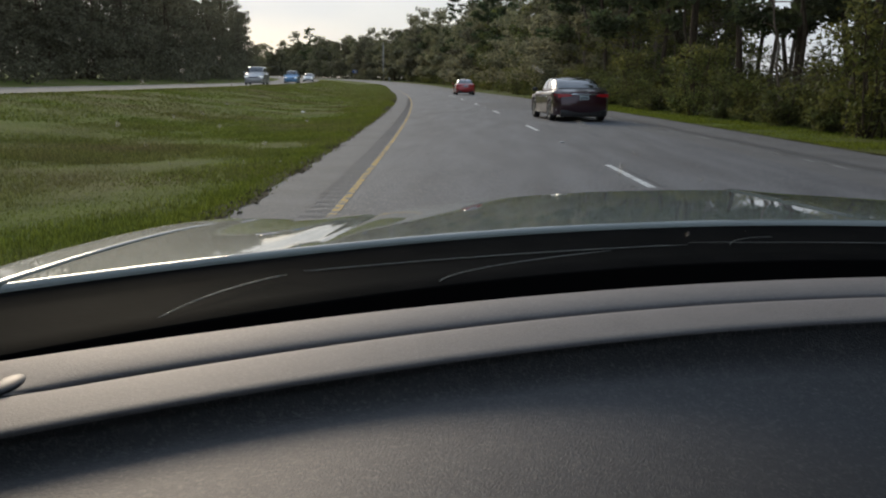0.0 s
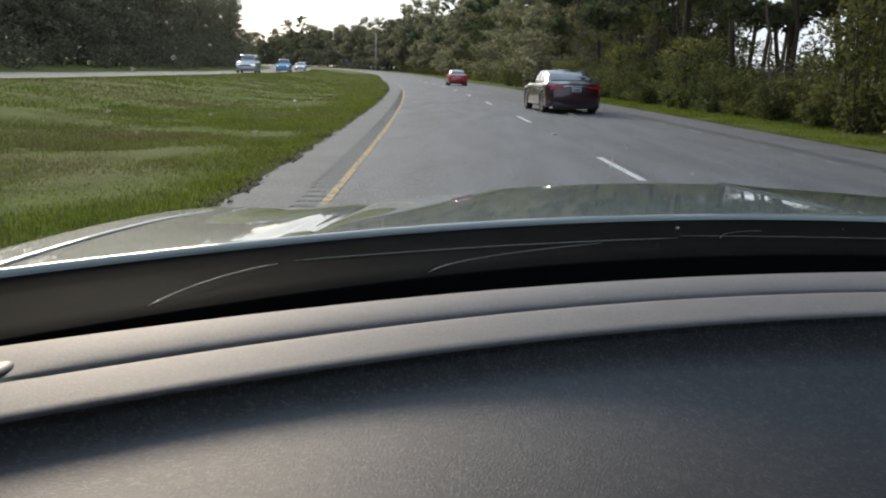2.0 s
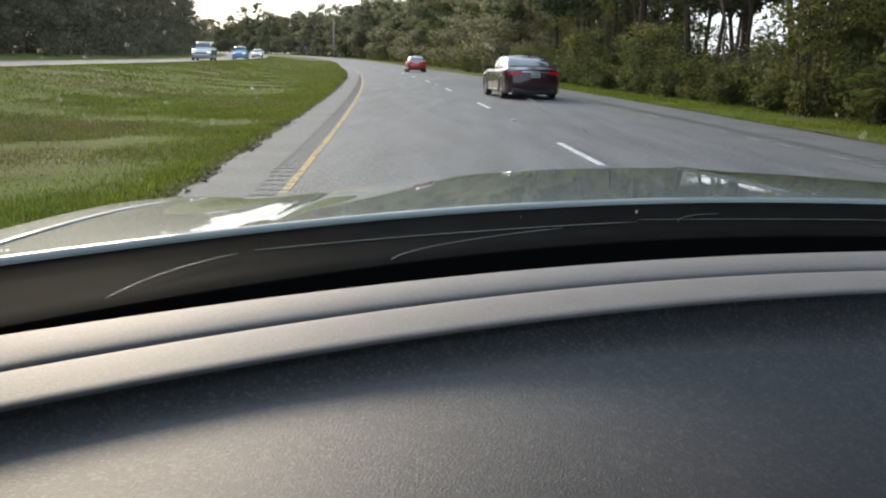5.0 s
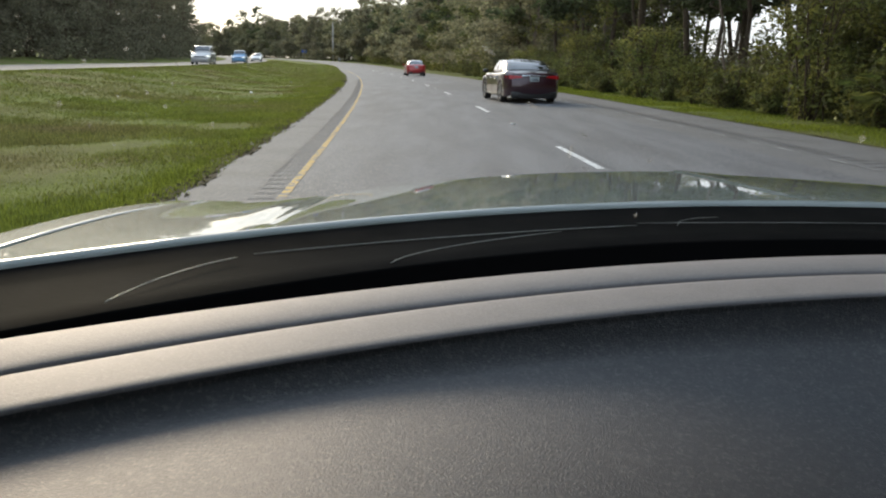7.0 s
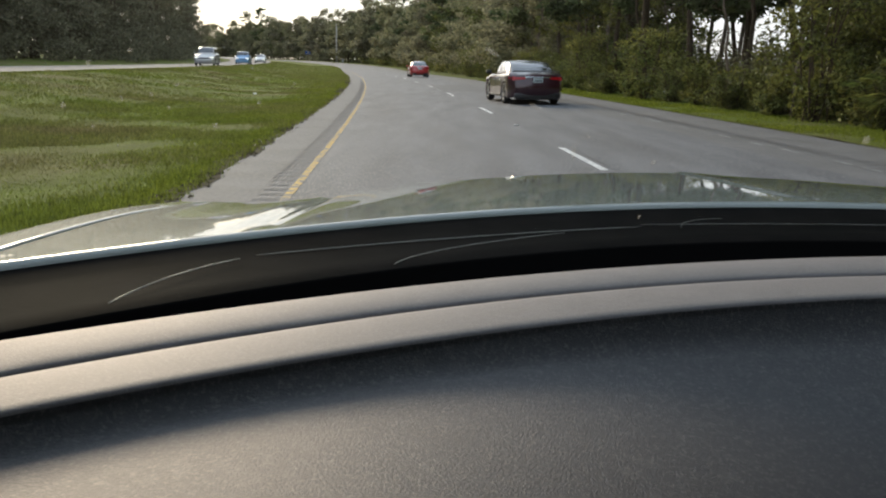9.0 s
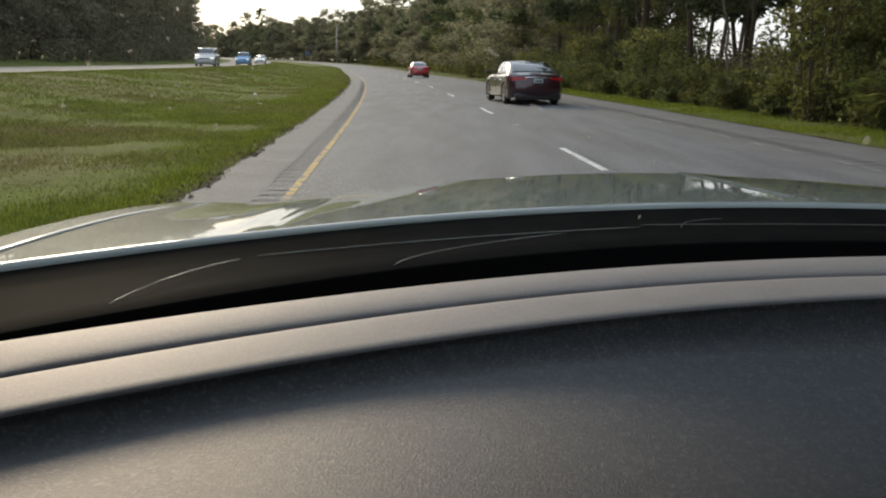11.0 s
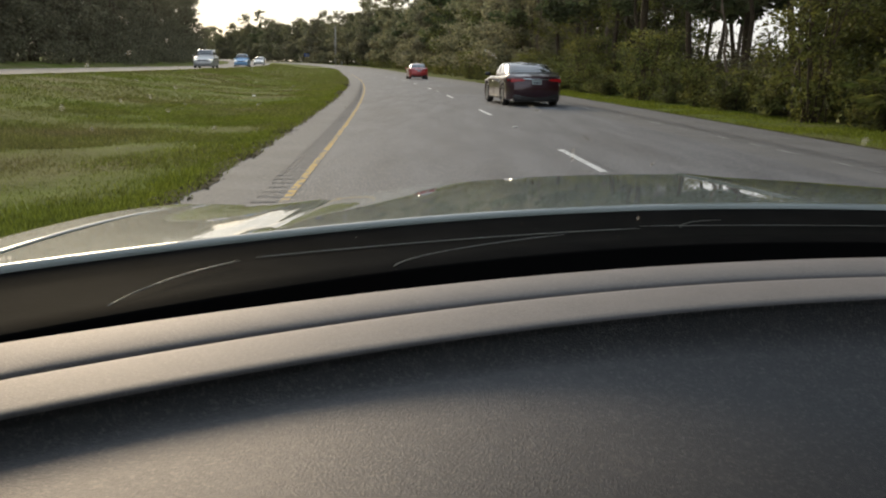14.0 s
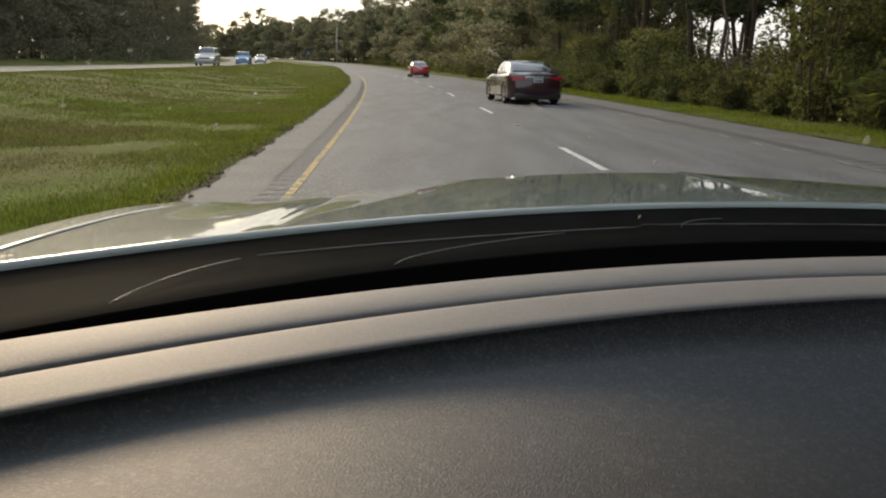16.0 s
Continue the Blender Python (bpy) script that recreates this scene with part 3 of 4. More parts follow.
# unseen pane, added so that little light comes in from behind
def rear_window(i, j):
    return (0.5 + (0.84 - 0.12 * j) * (2 * i - 1), -2.44 + 0.36 * j - 0.05 * (1 - (2 * i - 1) ** 2), 1.12 + 0.46 * j)


grid_mesh("rear_window", rear_window, 12, 8, SIDE_GLASS, own, "unseen rear window, dark tint added to dim the cabin")


def own_roof(i, j):
    x = 0.5 + 0.86 * (2 * i - 1)
    return (x, 0.40 - 2.85 * j, 1.615 - 0.05 * abs(2 * i - 1) ** 4 - 0.05 * abs(2 * j - 1) ** 3)


grid_mesh("roof", own_roof, 24, 24, HOOD, own, thick=0.015)


def own_body():
    """Lower body from nose to tail, with wheel arches; it stays below dash and hood."""
    rows, verts, faces = 60, [], []
    ax, r = (1.05, -1.85), 0.34
    for k in range(rows + 1):
        y = 1.72 - 4.75 * k / rows
        q = abs((y + 0.65) / 2.38)
        w = 0.93 * (1 - 0.14 * max(0, (q - 0.75) / 0.25) ** 2.2) + 0.02
        top = 0.84 if y > 0.35 else (0.84 + 0.2 * smooth01((0.35 - y) / 0.3))
        zb = 0.24
        for c in ax:
            if abs(y - c) < r + 0.06:
                zb = max(zb, r + math.sqrt((r + 0.06) ** 2 - (y - c) ** 2))
        zb = min(zb, top - 0.08)
        prof = [(0.9 * w, zb), (w * 0.99, zb + 0.02), (w, zb + (top - zb) * 0.3), (w * 1.01, zb + (top - zb) * 0.55), (w, zb + (top - zb) * 0.8), (w * 0.98, top - 0.01), (w * 0.955, top), (w * 0.94, top - 0.02)]
        for sgn in (-1, 1):
            verts += [(0.5 + sgn * px, y, pz) for px, pz in prof]
    m = 8
    for k in range(rows):
        for s2 in (0, 1):
            for n2 in range(m - 1):
                p = k * 2 * m + s2 * m + n2
                faces.append((p, p + 1, p + 2 * m + 1, p + 2 * m))
    raw("body_side", verts, faces, HOOD, own)
    bm = bmesh.new()
    box(bm, (1.6, 0.6, 0.4), (0.5, -2.75, 0.78), 0.08)
    part("trunk", bm, HOOD, own)
    bm = bmesh.new()
    box(bm, (1.62, 0.12, 0.5), (0.5, 1.66, 0.55), 0.05)
    part("bumper", bm, HOOD, own)


own_body()


# ---- other vehicles ----
def wheel(parent, x, side, y, r, spokes=5):
    w = 0.21
    prof = [(r * 0.66, -w / 2), (r * 0.93, -w / 2), (r, -w * 0.32), (r, w * 0.32), (r * 0.93, w / 2), (r * 0.66, w / 2)]
    n = 28
    verts = [(rr * math.cos(2 * math.pi * k / n), yy, rr * math.sin(2 * math.pi * k / n)) for k in range(n) for rr, yy in prof]
    m = len(prof)
    faces = [(k * m + q, k * m + (q + 1) % m, ((k + 1) % n) * m + (q + 1) % m, ((k + 1) % n) * m + q) for k in range(n) for q in range(m)]
    tyre = raw("tyre", verts, faces, TYRE, parent)
    tyre.location = (x, side * (y - w / 2), r)
    bm = bmesh.new()
    bmesh.ops.create_cone(bm, cap_ends=True, segments=24, radius1=r * 0.66, radius2=r * 0.66, depth=0.05,
                          matrix=Matrix.Translation((0, -side * 0.05, 0)) @ Matrix.Rotation(math.pi / 2, 4, "X"))
    part("brake_disc", bm, TRIM, tyre)
    ring = [(rr * math.cos(2 * math.pi * k / n), yy * side, rr * math.sin(2 * math.pi * k / n)) for k in range(n) for rr, yy in
            ((r * 0.68, 0.04), (r * 0.68, 0.105), (r * 0.61, 0.10), (r * 0.61, 0.04))]
    rim_faces = [(k * 4 + q, k * 4 + (q + 1) % 4, ((k + 1) % n) * 4 + (q + 1) % 4, ((k + 1) % n) * 4 + q) for k in range(n) for q in range(4)]
    bm = bmesh.new()
    vs = [bm.verts.new(v) for v in ring]
    for f in rim_faces:
        bm.faces.new([vs[q] for q in f])
    for k in range(spokes):
        turn = Matrix.Rotation(2 * math.pi * k / spokes + 0.3, 4, "Y")
        for tw in (-0.13, 0.13):
            box(bm, (r * 0.56, 0.022, r * 0.085), (0, 0, 0), 0.0, Matrix.Translation((0, side * 0.088, 0)) @ turn @ Matrix.Rotation(tw, 4, "Y") @ Matrix.Translation((r * 0.34, 0, 0)))
    bmesh.ops.create_cone(bm, cap_ends=True, segments=14, radius1=r * 0.13, radius2=r * 0.11, depth=0.03,
                          matrix=Matrix.Translation((0, side * 0.09, 0)) @ Matrix.Rotation(math.pi / 2, 4, "X"))
    part("rim", bm, ALLOY, tyre, "bright alloy rim", smooth=False)


axle_frame = part("underbody", box(bmesh.new(), (1.4, 4.2, 0.2), (0.5, -0.6, 0.42), 0.04), TRIM, own)
axle_frame.matrix_world = Matrix.Identity(4)
for wx in (1.05, -1.85):
    for sgn in (1, -1):
        before = set(own.children)
        wheel(own, 0, sgn, 0.9, 0.34)
        for ob in set(own.children) - before:
            ob.matrix_local = Matrix.Translation((0.5 - sgn * 0.80, wx, 0.34)) @ Matrix.Rotation(math.pi / 2, 4, "Z")


def vehicle(name, label, paint, L=4.85, W=1.86, H=1.44, belt=0.95, hood=0.86, deck=1.02, wheelbase=2.78, r=0.335,
            roof=(0.25, -0.95), base=(1.05, -1.95), spoiler=False, clearance=0.22, slim=0.6, lit=False, category="car", group=""):
    """A car with its nose along +x, standing at z = 0."""
    root = tagged(new(name), label, category, group)
    hw, front, axle = W / 2, L / 2, wheelbase / 2
    ax = (axle + 0.05, -axle + 0.05)

    def top_z(x):
        nose = hood - 0.22 * smooth01((x - (front - 0.75)) / 0.75)
        if x > base[0]:
            return nose + (belt - hood) * smooth01(1 - (x - base[0]) / 0.6)
        if x < base[1]:
            return deck - 0.05 * smooth01((base[1] - x) / 0.4)
        q = (x - base[1]) / (base[0] - base[1])
        return deck + (belt - deck) * smooth01(q * 1.3)

    def half(x):
        q = abs(x) / front
        return hw * (1 - 0.17 * max(0, (q - 0.72) / 0.28) ** 2.2 - 0.02 * (1 - q))

    def low(x):
        z = clearance + 0.02 * smooth01((abs(x) - (front - 0.5)) / 0.5)
        for c in ax:
            d = abs(x - c)
            if d < r + 0.055:
                z = max(z, r + math.sqrt((r + 0.055) ** 2 - d * d))
        return z

    def bend(x, y, z):
        """Rounds nose and tail in plan and leans the tail's upper edge forward."""
        sgn = 1 if x > 0 else -1
        t = smooth01((abs(x) - (front - 0.7)) / 0.7)
        pull = 0.20 * min(abs(y) / hw, 1.05) ** 3.2
        pull += (0.05 * smooth01((z - 0.62) / 0.05) + 0.10 * smooth01((z - 0.70) / 0.35) + 0.08 * smooth01((0.5 - z) / 0.3)) if sgn < 0 else (0.16 * smooth01((z - 0.55) / 0.35) + 0.05 * smooth01((0.5 - z) / 0.3))
        return (x - sgn * t * pull, y, z)

    xs = sorted({-front + L * k / 72 for k in range(73)} | {c + (r + 0.055) * math.cos(q) for c in ax for q in [math.pi * k / 14 for k in range(15)]})
    verts, faces = [], []
    prof_n = 19
    for x in xs:
        w, zt, zb = half(x), top_z(x), low(x)
        end = smooth01((abs(x) - (front - 0.14)) / 0.14)
        ring = [(0.0, zb + 0.02), (0.86 * w, zb + 0.02), (0.975 * w, zb), (0.99 * w, zb + 0.05)]
        for k in range(6):
            q = k / 5
            ring.append((w * (1 - 0.012 * math.cos(q * 3.1) ** 2 + 0.004 * math.sin(q * 9)), (zb + 0.09) + (zt - 0.12 - zb - 0.09) * q))
        ring += [(0.985 * w, zt - 0.085), (0.965 * w, zt - 0.05), (0.93 * w, zt - 0.022), (0.86 * w, zt - 0.004), (0.7 * w, zt + 0.006),
                 (0.5 * w, zt + 0.014), (0.25 * w, zt + 0.02), (0.0, zt + 0.022)]
        ring = ring[:prof_n]
        mid = 0.5 * (zt + zb)
        verts += [bend(x, yy * (1 - 0.05 * end), z + (mid - z) * 0.06 * end) for yy, z in ring]
        verts += [bend(x, -yy * (1 - 0.05 * end), z + (mid - z) * 0.06 * end) for yy, z in ring]
        ends = [(yy * 0.95, z + (mid - z) * 0.06) for yy, z in ring]
        if x == xs[0]:
            tail_ring = ends
    m = len(ring)
    for i in range(len(xs) - 1):
        for k in range(m - 1):
            p = i * 2 * m + k
            q = (i + 1) * 2 * m + k
            faces.append((p, p + 1, q + 1, q))
            faces.append((p + m, q + m, q + m + 1, p + m + 1))
    for x, prof, flip in ((xs[0], tail_ring, False), (xs[-1], ends, True)):
        k0, cols = len(verts), 12
        for yy, z in prof:
            verts += [bend(x, yy * (1 - 2 * c / cols), z) for c in range(cols + 1)]
        for q in range(m - 1):
            for c in range(cols):
                p = k0 + q * (cols + 1) + c
                f = (p, p + 1, p + cols + 2, p + cols + 1)
                faces.append(tuple(reversed(f)) if flip else f)
    raw("body", verts, faces, paint, root)
    bm = bmesh.new()
    box(bm, (L - 0.5, W - 0.5, 0.25), (0, 0, 0.36), 0.05)
    part("underbody", bm, TRIM, root)

    # cabin: stacked superellipse outlines from belt to roof
    def outline(q, v, grow=1.0, n=4.0):
        x_f = base[0] + (roof[0] - base[0]) * v ** 1.12
        x_r = base[1] + (roof[1] - base[1]) * v ** 1.05
        b = (hw * 0.90 + (hw * slim - hw * 0.90) * v ** 1.15) * grow
        c, a2 = (x_f + x_r) / 2, (x_f - x_r) / 2 * (1 + (grow - 1) * 0.4)
        cx, sy = math.cos(q), math.sin(q)
        z0 = (belt - 0.03) + (H - 0.045 - belt + 0.03) * math.sin(v * math.pi / 2) ** 0.92
        x = c + a2 * math.copysign(abs(cx) ** (2 / n), cx)
        return Vector((x, b * math.copysign(abs(sy) ** (2 / n), sy), z0 + (grow - 1) * 0.2))
    nq, nv = 64, 12
    verts = [outline(2 * math.pi * k / nq, j / nv) for j in range(nv + 1) for k in range(nq)]
    faces = [(j * nq + k, j * nq + (k + 1) % nq, (j + 1) * nq + (k + 1) % nq, (j + 1) * nq + k) for j in range(nv) for k in range(nq)]
    for s in range(1, 5):
        f = 1 - s / 4.0
        ring0 = verts[nv * nq:(nv + 1) * nq]
        cx = (roof[0] + roof[1]) / 2
        verts += [Vector((cx + (p.x - cx) * f, p.y * f, H - 0.045 + 0.045 * (1 - f * f))) for p in ring0]
        b0 = (nv + s - 1) * nq
        faces += [(b0 + k, b0 + (k + 1) % nq, b0 + nq + (k + 1) % nq, b0 + nq + k) for k in range(nq)]
    raw("roof", verts, faces, paint, root)

    def pane_patch(nm, q0, q1, v0, v1, lab=""):
        def fn(i, j):
            return outline(q0 + (q1 - q0) * i, v0 + (v1 - v0) * j, 1.008)
        return grid_mesh(nm, fn, 14, 8, AUTO_GLASS, root, lab)
    pi = math.pi
    pane_patch("rear_window", pi - 0.93, pi + 0.93, 0.14, 0.93)
    pane_patch("front_window", -0.93, 0.93, 0.14, 0.93)
    for sgn in (1, -1):
        pane_patch("side_window", sgn * 1.02, sgn * 1.555, 0.17, 0.88)
        pane_patch("side_window", sgn * 1.585, sgn * 2.12, 0.17, 0.88)
    for x in ax:
        for sgn in (1, -1):
            wheel(root, x, sgn, hw - 0.015, r)
    # lamps, bumper trim, plate, mirrors, handles
    for sgn in (1, -1):
        def lamp_fn(x0, z0, z1, inner, wrap, sgn=sgn):
            def fn(i, j):
                if i < 0.6:
                    f = i / 0.6
                    x, y = x0 * (front + 0.006), hw * (inner + (0.94 - inner) * f)
                    taper = 0.45 + 0.55 * f
                else:
                    f = (i - 0.6) / 0.4
                    x = x0 * (front + 0.006 - wrap * f)
                    y = half(x) * (0.957 + 0.05 * f)
                    taper = 1 - 0.65 * f
                zm = z1 - 0.035
                p = bend(x, y, zm + (z0 + (z1 - z0) * j - zm) * taper)
                return (p[0], sgn * p[1], p[2])
            return fn
        grid_mesh("tail_lamp", lamp_fn(-1, deck - 0.25, deck - 0.125, 0.42, 0.30), 20, 5, TAIL_ON, root, "red wrap-around tail lamp")
        grid_mesh("headlamp", lamp_fn(1, hood - 0.33, hood - 0.21, 0.5, 0.34), 20, 5, HEAD if lit else CHROME, root, "bright headlamp")
        bm = bmesh.new()
        box(bm, (0.10, 0.20, 0.13), (base[0] - 0.22, sgn * (hw + 0.06), belt + 0.06), 0.04)
        part("mirror", bm, paint if paint is not MAROON else TRIM, root)
        for x in (0.25, -0.72):
            bm = bmesh.new()
            box(bm, (0.17, 0.035, 0.035), (x, sgn * (hw * 0.985), belt - 0.19), 0.012)
            part("door_handle", bm, CHROME, root, "chrome door handle")
        for x in (0.98, 0.02, -0.95):
            bm = bmesh.new()
            box(bm, (0.008, 0.006, 0.52), (x, sgn * (hw * 0.992), belt - 0.40), 0.0)
            part("door_seam", bm, TRIM, root)
        bm = bmesh.new()
        box(bm, (wheelbase - 2 * r - 0.1, 0.03, 0.05), (0.05, sgn * (hw - 0.012), clearance + 0.06), 0.01)
        part("sill_trim", bm, TRIM, root)
        bm = bmesh.new()
        bmesh.ops.create_cone(bm, cap_ends=True, segments=14, radius1=0.03, radius2=0.033, depth=0.08,
                              matrix=Matrix.Translation((-front + 0.04, sgn * hw * 0.6, clearance + 0.06)) @ Matrix.Rotation(-pi / 2, 4, "Y"))
        part("exhaust_tip", bm, TRIM, root)
    # black valance, made deeper to stand in for shade under the tail
    bm = bmesh.new()
    box(bm, (0.14, W * 0.80, 0.22), (-front + 0.13, 0, clearance + 0.07), 0.04)
    part("rear_valance", bm, TRIM, root)
    bm = bmesh.new()
    box(bm, (0.05, W * 0.46, 0.034), (bend(-front, 0, deck - 0.14)[0] - 0.006, 0, deck - 0.14), 0.012)
    part("trunk_bar", bm, CHROME, root, "bright chrome bar on the trunk lid")
    bm = bmesh.new()
    px = bend(-front, 0, deck - 0.25)[0] - 0.014
    box(bm, (0.012, 0.31, 0.155), (px, 0, deck - 0.255), 0.004)
    plate = part("number_plate", bm, PLATE, root, "pale plate with dark bars")
    bm = bmesh.new()
    for k in range(6):
        box(bm, (0.004, 0.026, 0.06), (px - 0.008, -0.1 + 0.04 * k, deck - 0.255), 0)
    part("plate_bar", bm, PLATE_INK, plate, smooth=False)
    bm = bmesh.new()
    box(bm, (0.03, W * 0.62, 0.10), (front - 0.012, 0, hood - 0.34), 0.02)
    part("grille", bm, TRIM, root)
    if spoiler:
        def lip(i, j):
            y = (i - 0.5) * 2 * hw * 0.80
            q = j * 2 * pi
            bow = 0.10 * (y / hw) ** 2
            return (-front + 0.24 + bow + 0.10 * math.cos(q), y, deck + 0.055 + 0.018 * math.sin(q) - 0.025 * (y / hw) ** 4)
        grid_mesh("spoiler", lip, 24, 12, TRIM, root, "dark lip spoiler on the trunk lid")
    return root


def stand(ob, u, y, back=False, turn=0.0):
    ob.matrix_world = Matrix.Translation(on_road(u, y, 0.004)) @ Matrix.Rotation(heading(y) + math.pi / 2 + (math.pi if back else 0) + radians(turn), 4, "Z")


stand(vehicle("maroon_sedan", "glossy maroon sedan with dark spoiler and alloy wheels on the road", MAROON, L=4.9, W=1.88, H=1.43, roof=(0.2, -0.80), base=(1.1, -2.02), slim=0.66, spoiler=True, clearance=0.2), 5.62, 30.0, turn=3.5)
stand(vehicle("red_sedan", "bright red sedan further along the highway", RED, L=4.5, W=1.78, H=1.45, wheelbase=2.65), 5.5, 81)
stand(vehicle("silver_van", "silver van coming along the opposite carriageway", SILVER, L=5.0, W=1.98, H=1.85, belt=1.15, hood=1.08, deck=1.2, r=0.37,
              roof=(0.65, -2.1), base=(1.35, -2.4), slim=0.76, lit=True, category="van"), -15.0, 90, True)
stand(vehicle("blue_pickup", "light blue pickup on the opposite carriageway", BLUE, L=5.3, W=1.95, H=1.82, belt=1.12, hood=1.08, deck=1.1, r=0.38,
              roof=(0.45, -0.5), base=(1.05, -0.85), wheelbase=3.3, slim=0.72, lit=True, category="pickup"), -15.2, 128, True)
stand(vehicle("white_sedan", "white sedan far along the opposite carriageway", WHITE_CAR, lit=True), -15.4, 162, True)
stand(vehicle("dark_sedan", "dark sedan queuing far along the opposite carriageway", TRIM, lit=True), -18.9, 182, True)
stand(vehicle("silver_sedan", "silver sedan queuing far along the opposite carriageway", SILVER, lit=True), -15.4, 205, True)


# ---- trees and undergrowth ----
def leaves(rng, blobs, count, size):
    """Small bent leaf tufts scattered through rounded clumps: vertices and faces."""
    verts, faces = [], []
    vol = np.array([b[3] ** 2 for b in blobs])
    pick = rng.choice(len(blobs), count, p=vol / vol.sum())
    d = rng.normal(size=(count, 3))
    d /= np.linalg.norm(d, axis=1)[:, None]
    rad = rng.random(count) ** 0.45
    a1 = rng.normal(size=(count, 3))
    a1[:, 2] *= 0.6
    a1 /= np.linalg.norm(a1, axis=1)[:, None]
    a2 = np.cross(a1, rng.normal(size=(count, 3)))
    a2 /= np.linalg.norm(a2, axis=1)[:, None]
    s = size * (0.6 + 0.9 * rng.random(count))
    for k in range(count):
        x, y, z, r, sq = blobs[pick[k]]
        c = np.array([x, y, z]) + d[k] * rad[k] * r * np.array([1, 1, sq])
        p, q = a1[k] * s[k], a2[k] * s[k] * 0.75
        n = len(verts)
        verts += [c - p * 0.8 - q * 0.6, c - p * 0.5 + q * 0.7, c + p]
        faces.append((n, n + 1, n + 2))
    return verts, faces


def branch_points(rng, p0, p1, wob, n=5):
    p0, p1 = Vector(p0), Vector(p1)
    return [p0.lerp(p1, k / n) + Vector(rng.normal(size=3)) * wob * (0 if k == 0 else 1) for k in range(n + 1)]


def tree(name, label, seed, H, trunk_r, crown_from, spread, bark, leaf, count, size, low=0, at=(0, -200, 0), limbs=14, category="tree", fall=0.42):
    rng = np.random.default_rng(seed)
    root = tagged(new(name), label, category)
    stem = branch_points(rng, (0, 0, -0.2), (rng.normal() * 0.4, rng.normal() * 0.4, H * 0.93), H * 0.008, 9)
    v, f = tube(stem, [trunk_r * (1.25 if k == 0 else 1 - 0.085 * k) for k in range(10)], 9)
    blobs = []
    for k in range(limbs + low):
        lowlimb = k >= limbs
        q = (0.12 + 0.3 * rng.random()) if lowlimb else crown_from + (1 - crown_from) * (k + rng.random() * 0.8) / limbs
        q = min(q, 0.99)
        base = stem[min(int(q * 9), 8)].lerp(stem[min(int(q * 9) + 1, 9)], q * 9 % 1)
        ang = rng.random() * 2 * math.pi
        reach = spread * (0.55 + 0.5 * rng.random()) * (1.12 - fall * max(0, (q - crown_from) / (1 - crown_from)))
        tip = base + Vector((math.cos(ang) * reach, math.sin(ang) * reach, reach * (0.35 if not lowlimb else 0.05) * rng.random()))
        pts = branch_points(rng, base, tip, 0.06 * reach, 4)
        bv, bf = tube(pts, [trunk_r * 0.3 * (1 - 0.2 * i) for i in range(5)], 3, cap=False)
        o = len(v)
        v, f = v + bv, f + [tuple(o + i for i in face) for face in bf]
        for i in (2, 3, 4):
            c = pts[i]
            blobs.append((c.x + rng.normal() * 0.2, c.y + rng.normal() * 0.2, c.z + rng.normal() * 0.15, reach * (0.20 + 0.16 * rng.random()), 0.62))
    top = stem[-1]
    for k in range(5):
        blobs.append((top.x + rng.normal() * spread * 0.15, top.y + rng.normal() * spread * 0.15, top.z - spread * 0.28 * k * rng.random(), spread * 0.24, 0.8))
    raw("trunk", v, f, bark, root)
    lv, lf = leaves(rng, blobs, count, size)
    raw("crown", lv, lf, leaf, root, smooth=False)
    root.location = at
    return root


def bush(name, label, seed, H, spread, leaf, count, size, at=(0, -200, 0)):
    rng = np.random.default_rng(seed)
    root = tagged(new(name), label, "shrub")
    v, f, blobs = [], [], []
    for k in range(13):
        ang, tall, out = rng.random() * 2 * math.pi, H * (0.25 + 0.75 * rng.random() ** 1.5), spread * (0.2 + 0.9 * rng.random())
        mid = (math.cos(ang) * out * 0.45, math.sin(ang) * out * 0.45, tall)
        tip = (math.cos(ang) * out, math.sin(ang) * out, tall * (0.6 + 0.5 * rng.random()))
        pts = branch_points(rng, (rng.normal() * 0.12, rng.normal() * 0.12, -0.1), mid, 0.05, 3) + branch_points(rng, mid, tip, 0.04, 2)[1:]
        bv, bf = tube(pts, [0.026, 0.022, 0.018, 0.014, 0.010, 0.005], 5)
        o = len(v)
        v, f = v + bv, f + [tuple(o + i for i in face) for face in bf]
        for i in (1, 2, 3, 4, 5):
            c = pts[i]
            blobs.append((c.x, c.y, c.z, spread * (0.12 + 0.2 * rng.random()), 0.75))
    raw("stems", v, f, BARK, root)
    lv, lf = leaves(rng, blobs, count, size)
    lv = [(p[0], p[1], max(p[2], 0.02)) for p in lv]
    raw("foliage", lv, lf, leaf, root, smooth=False)
    root.location = at
    return root


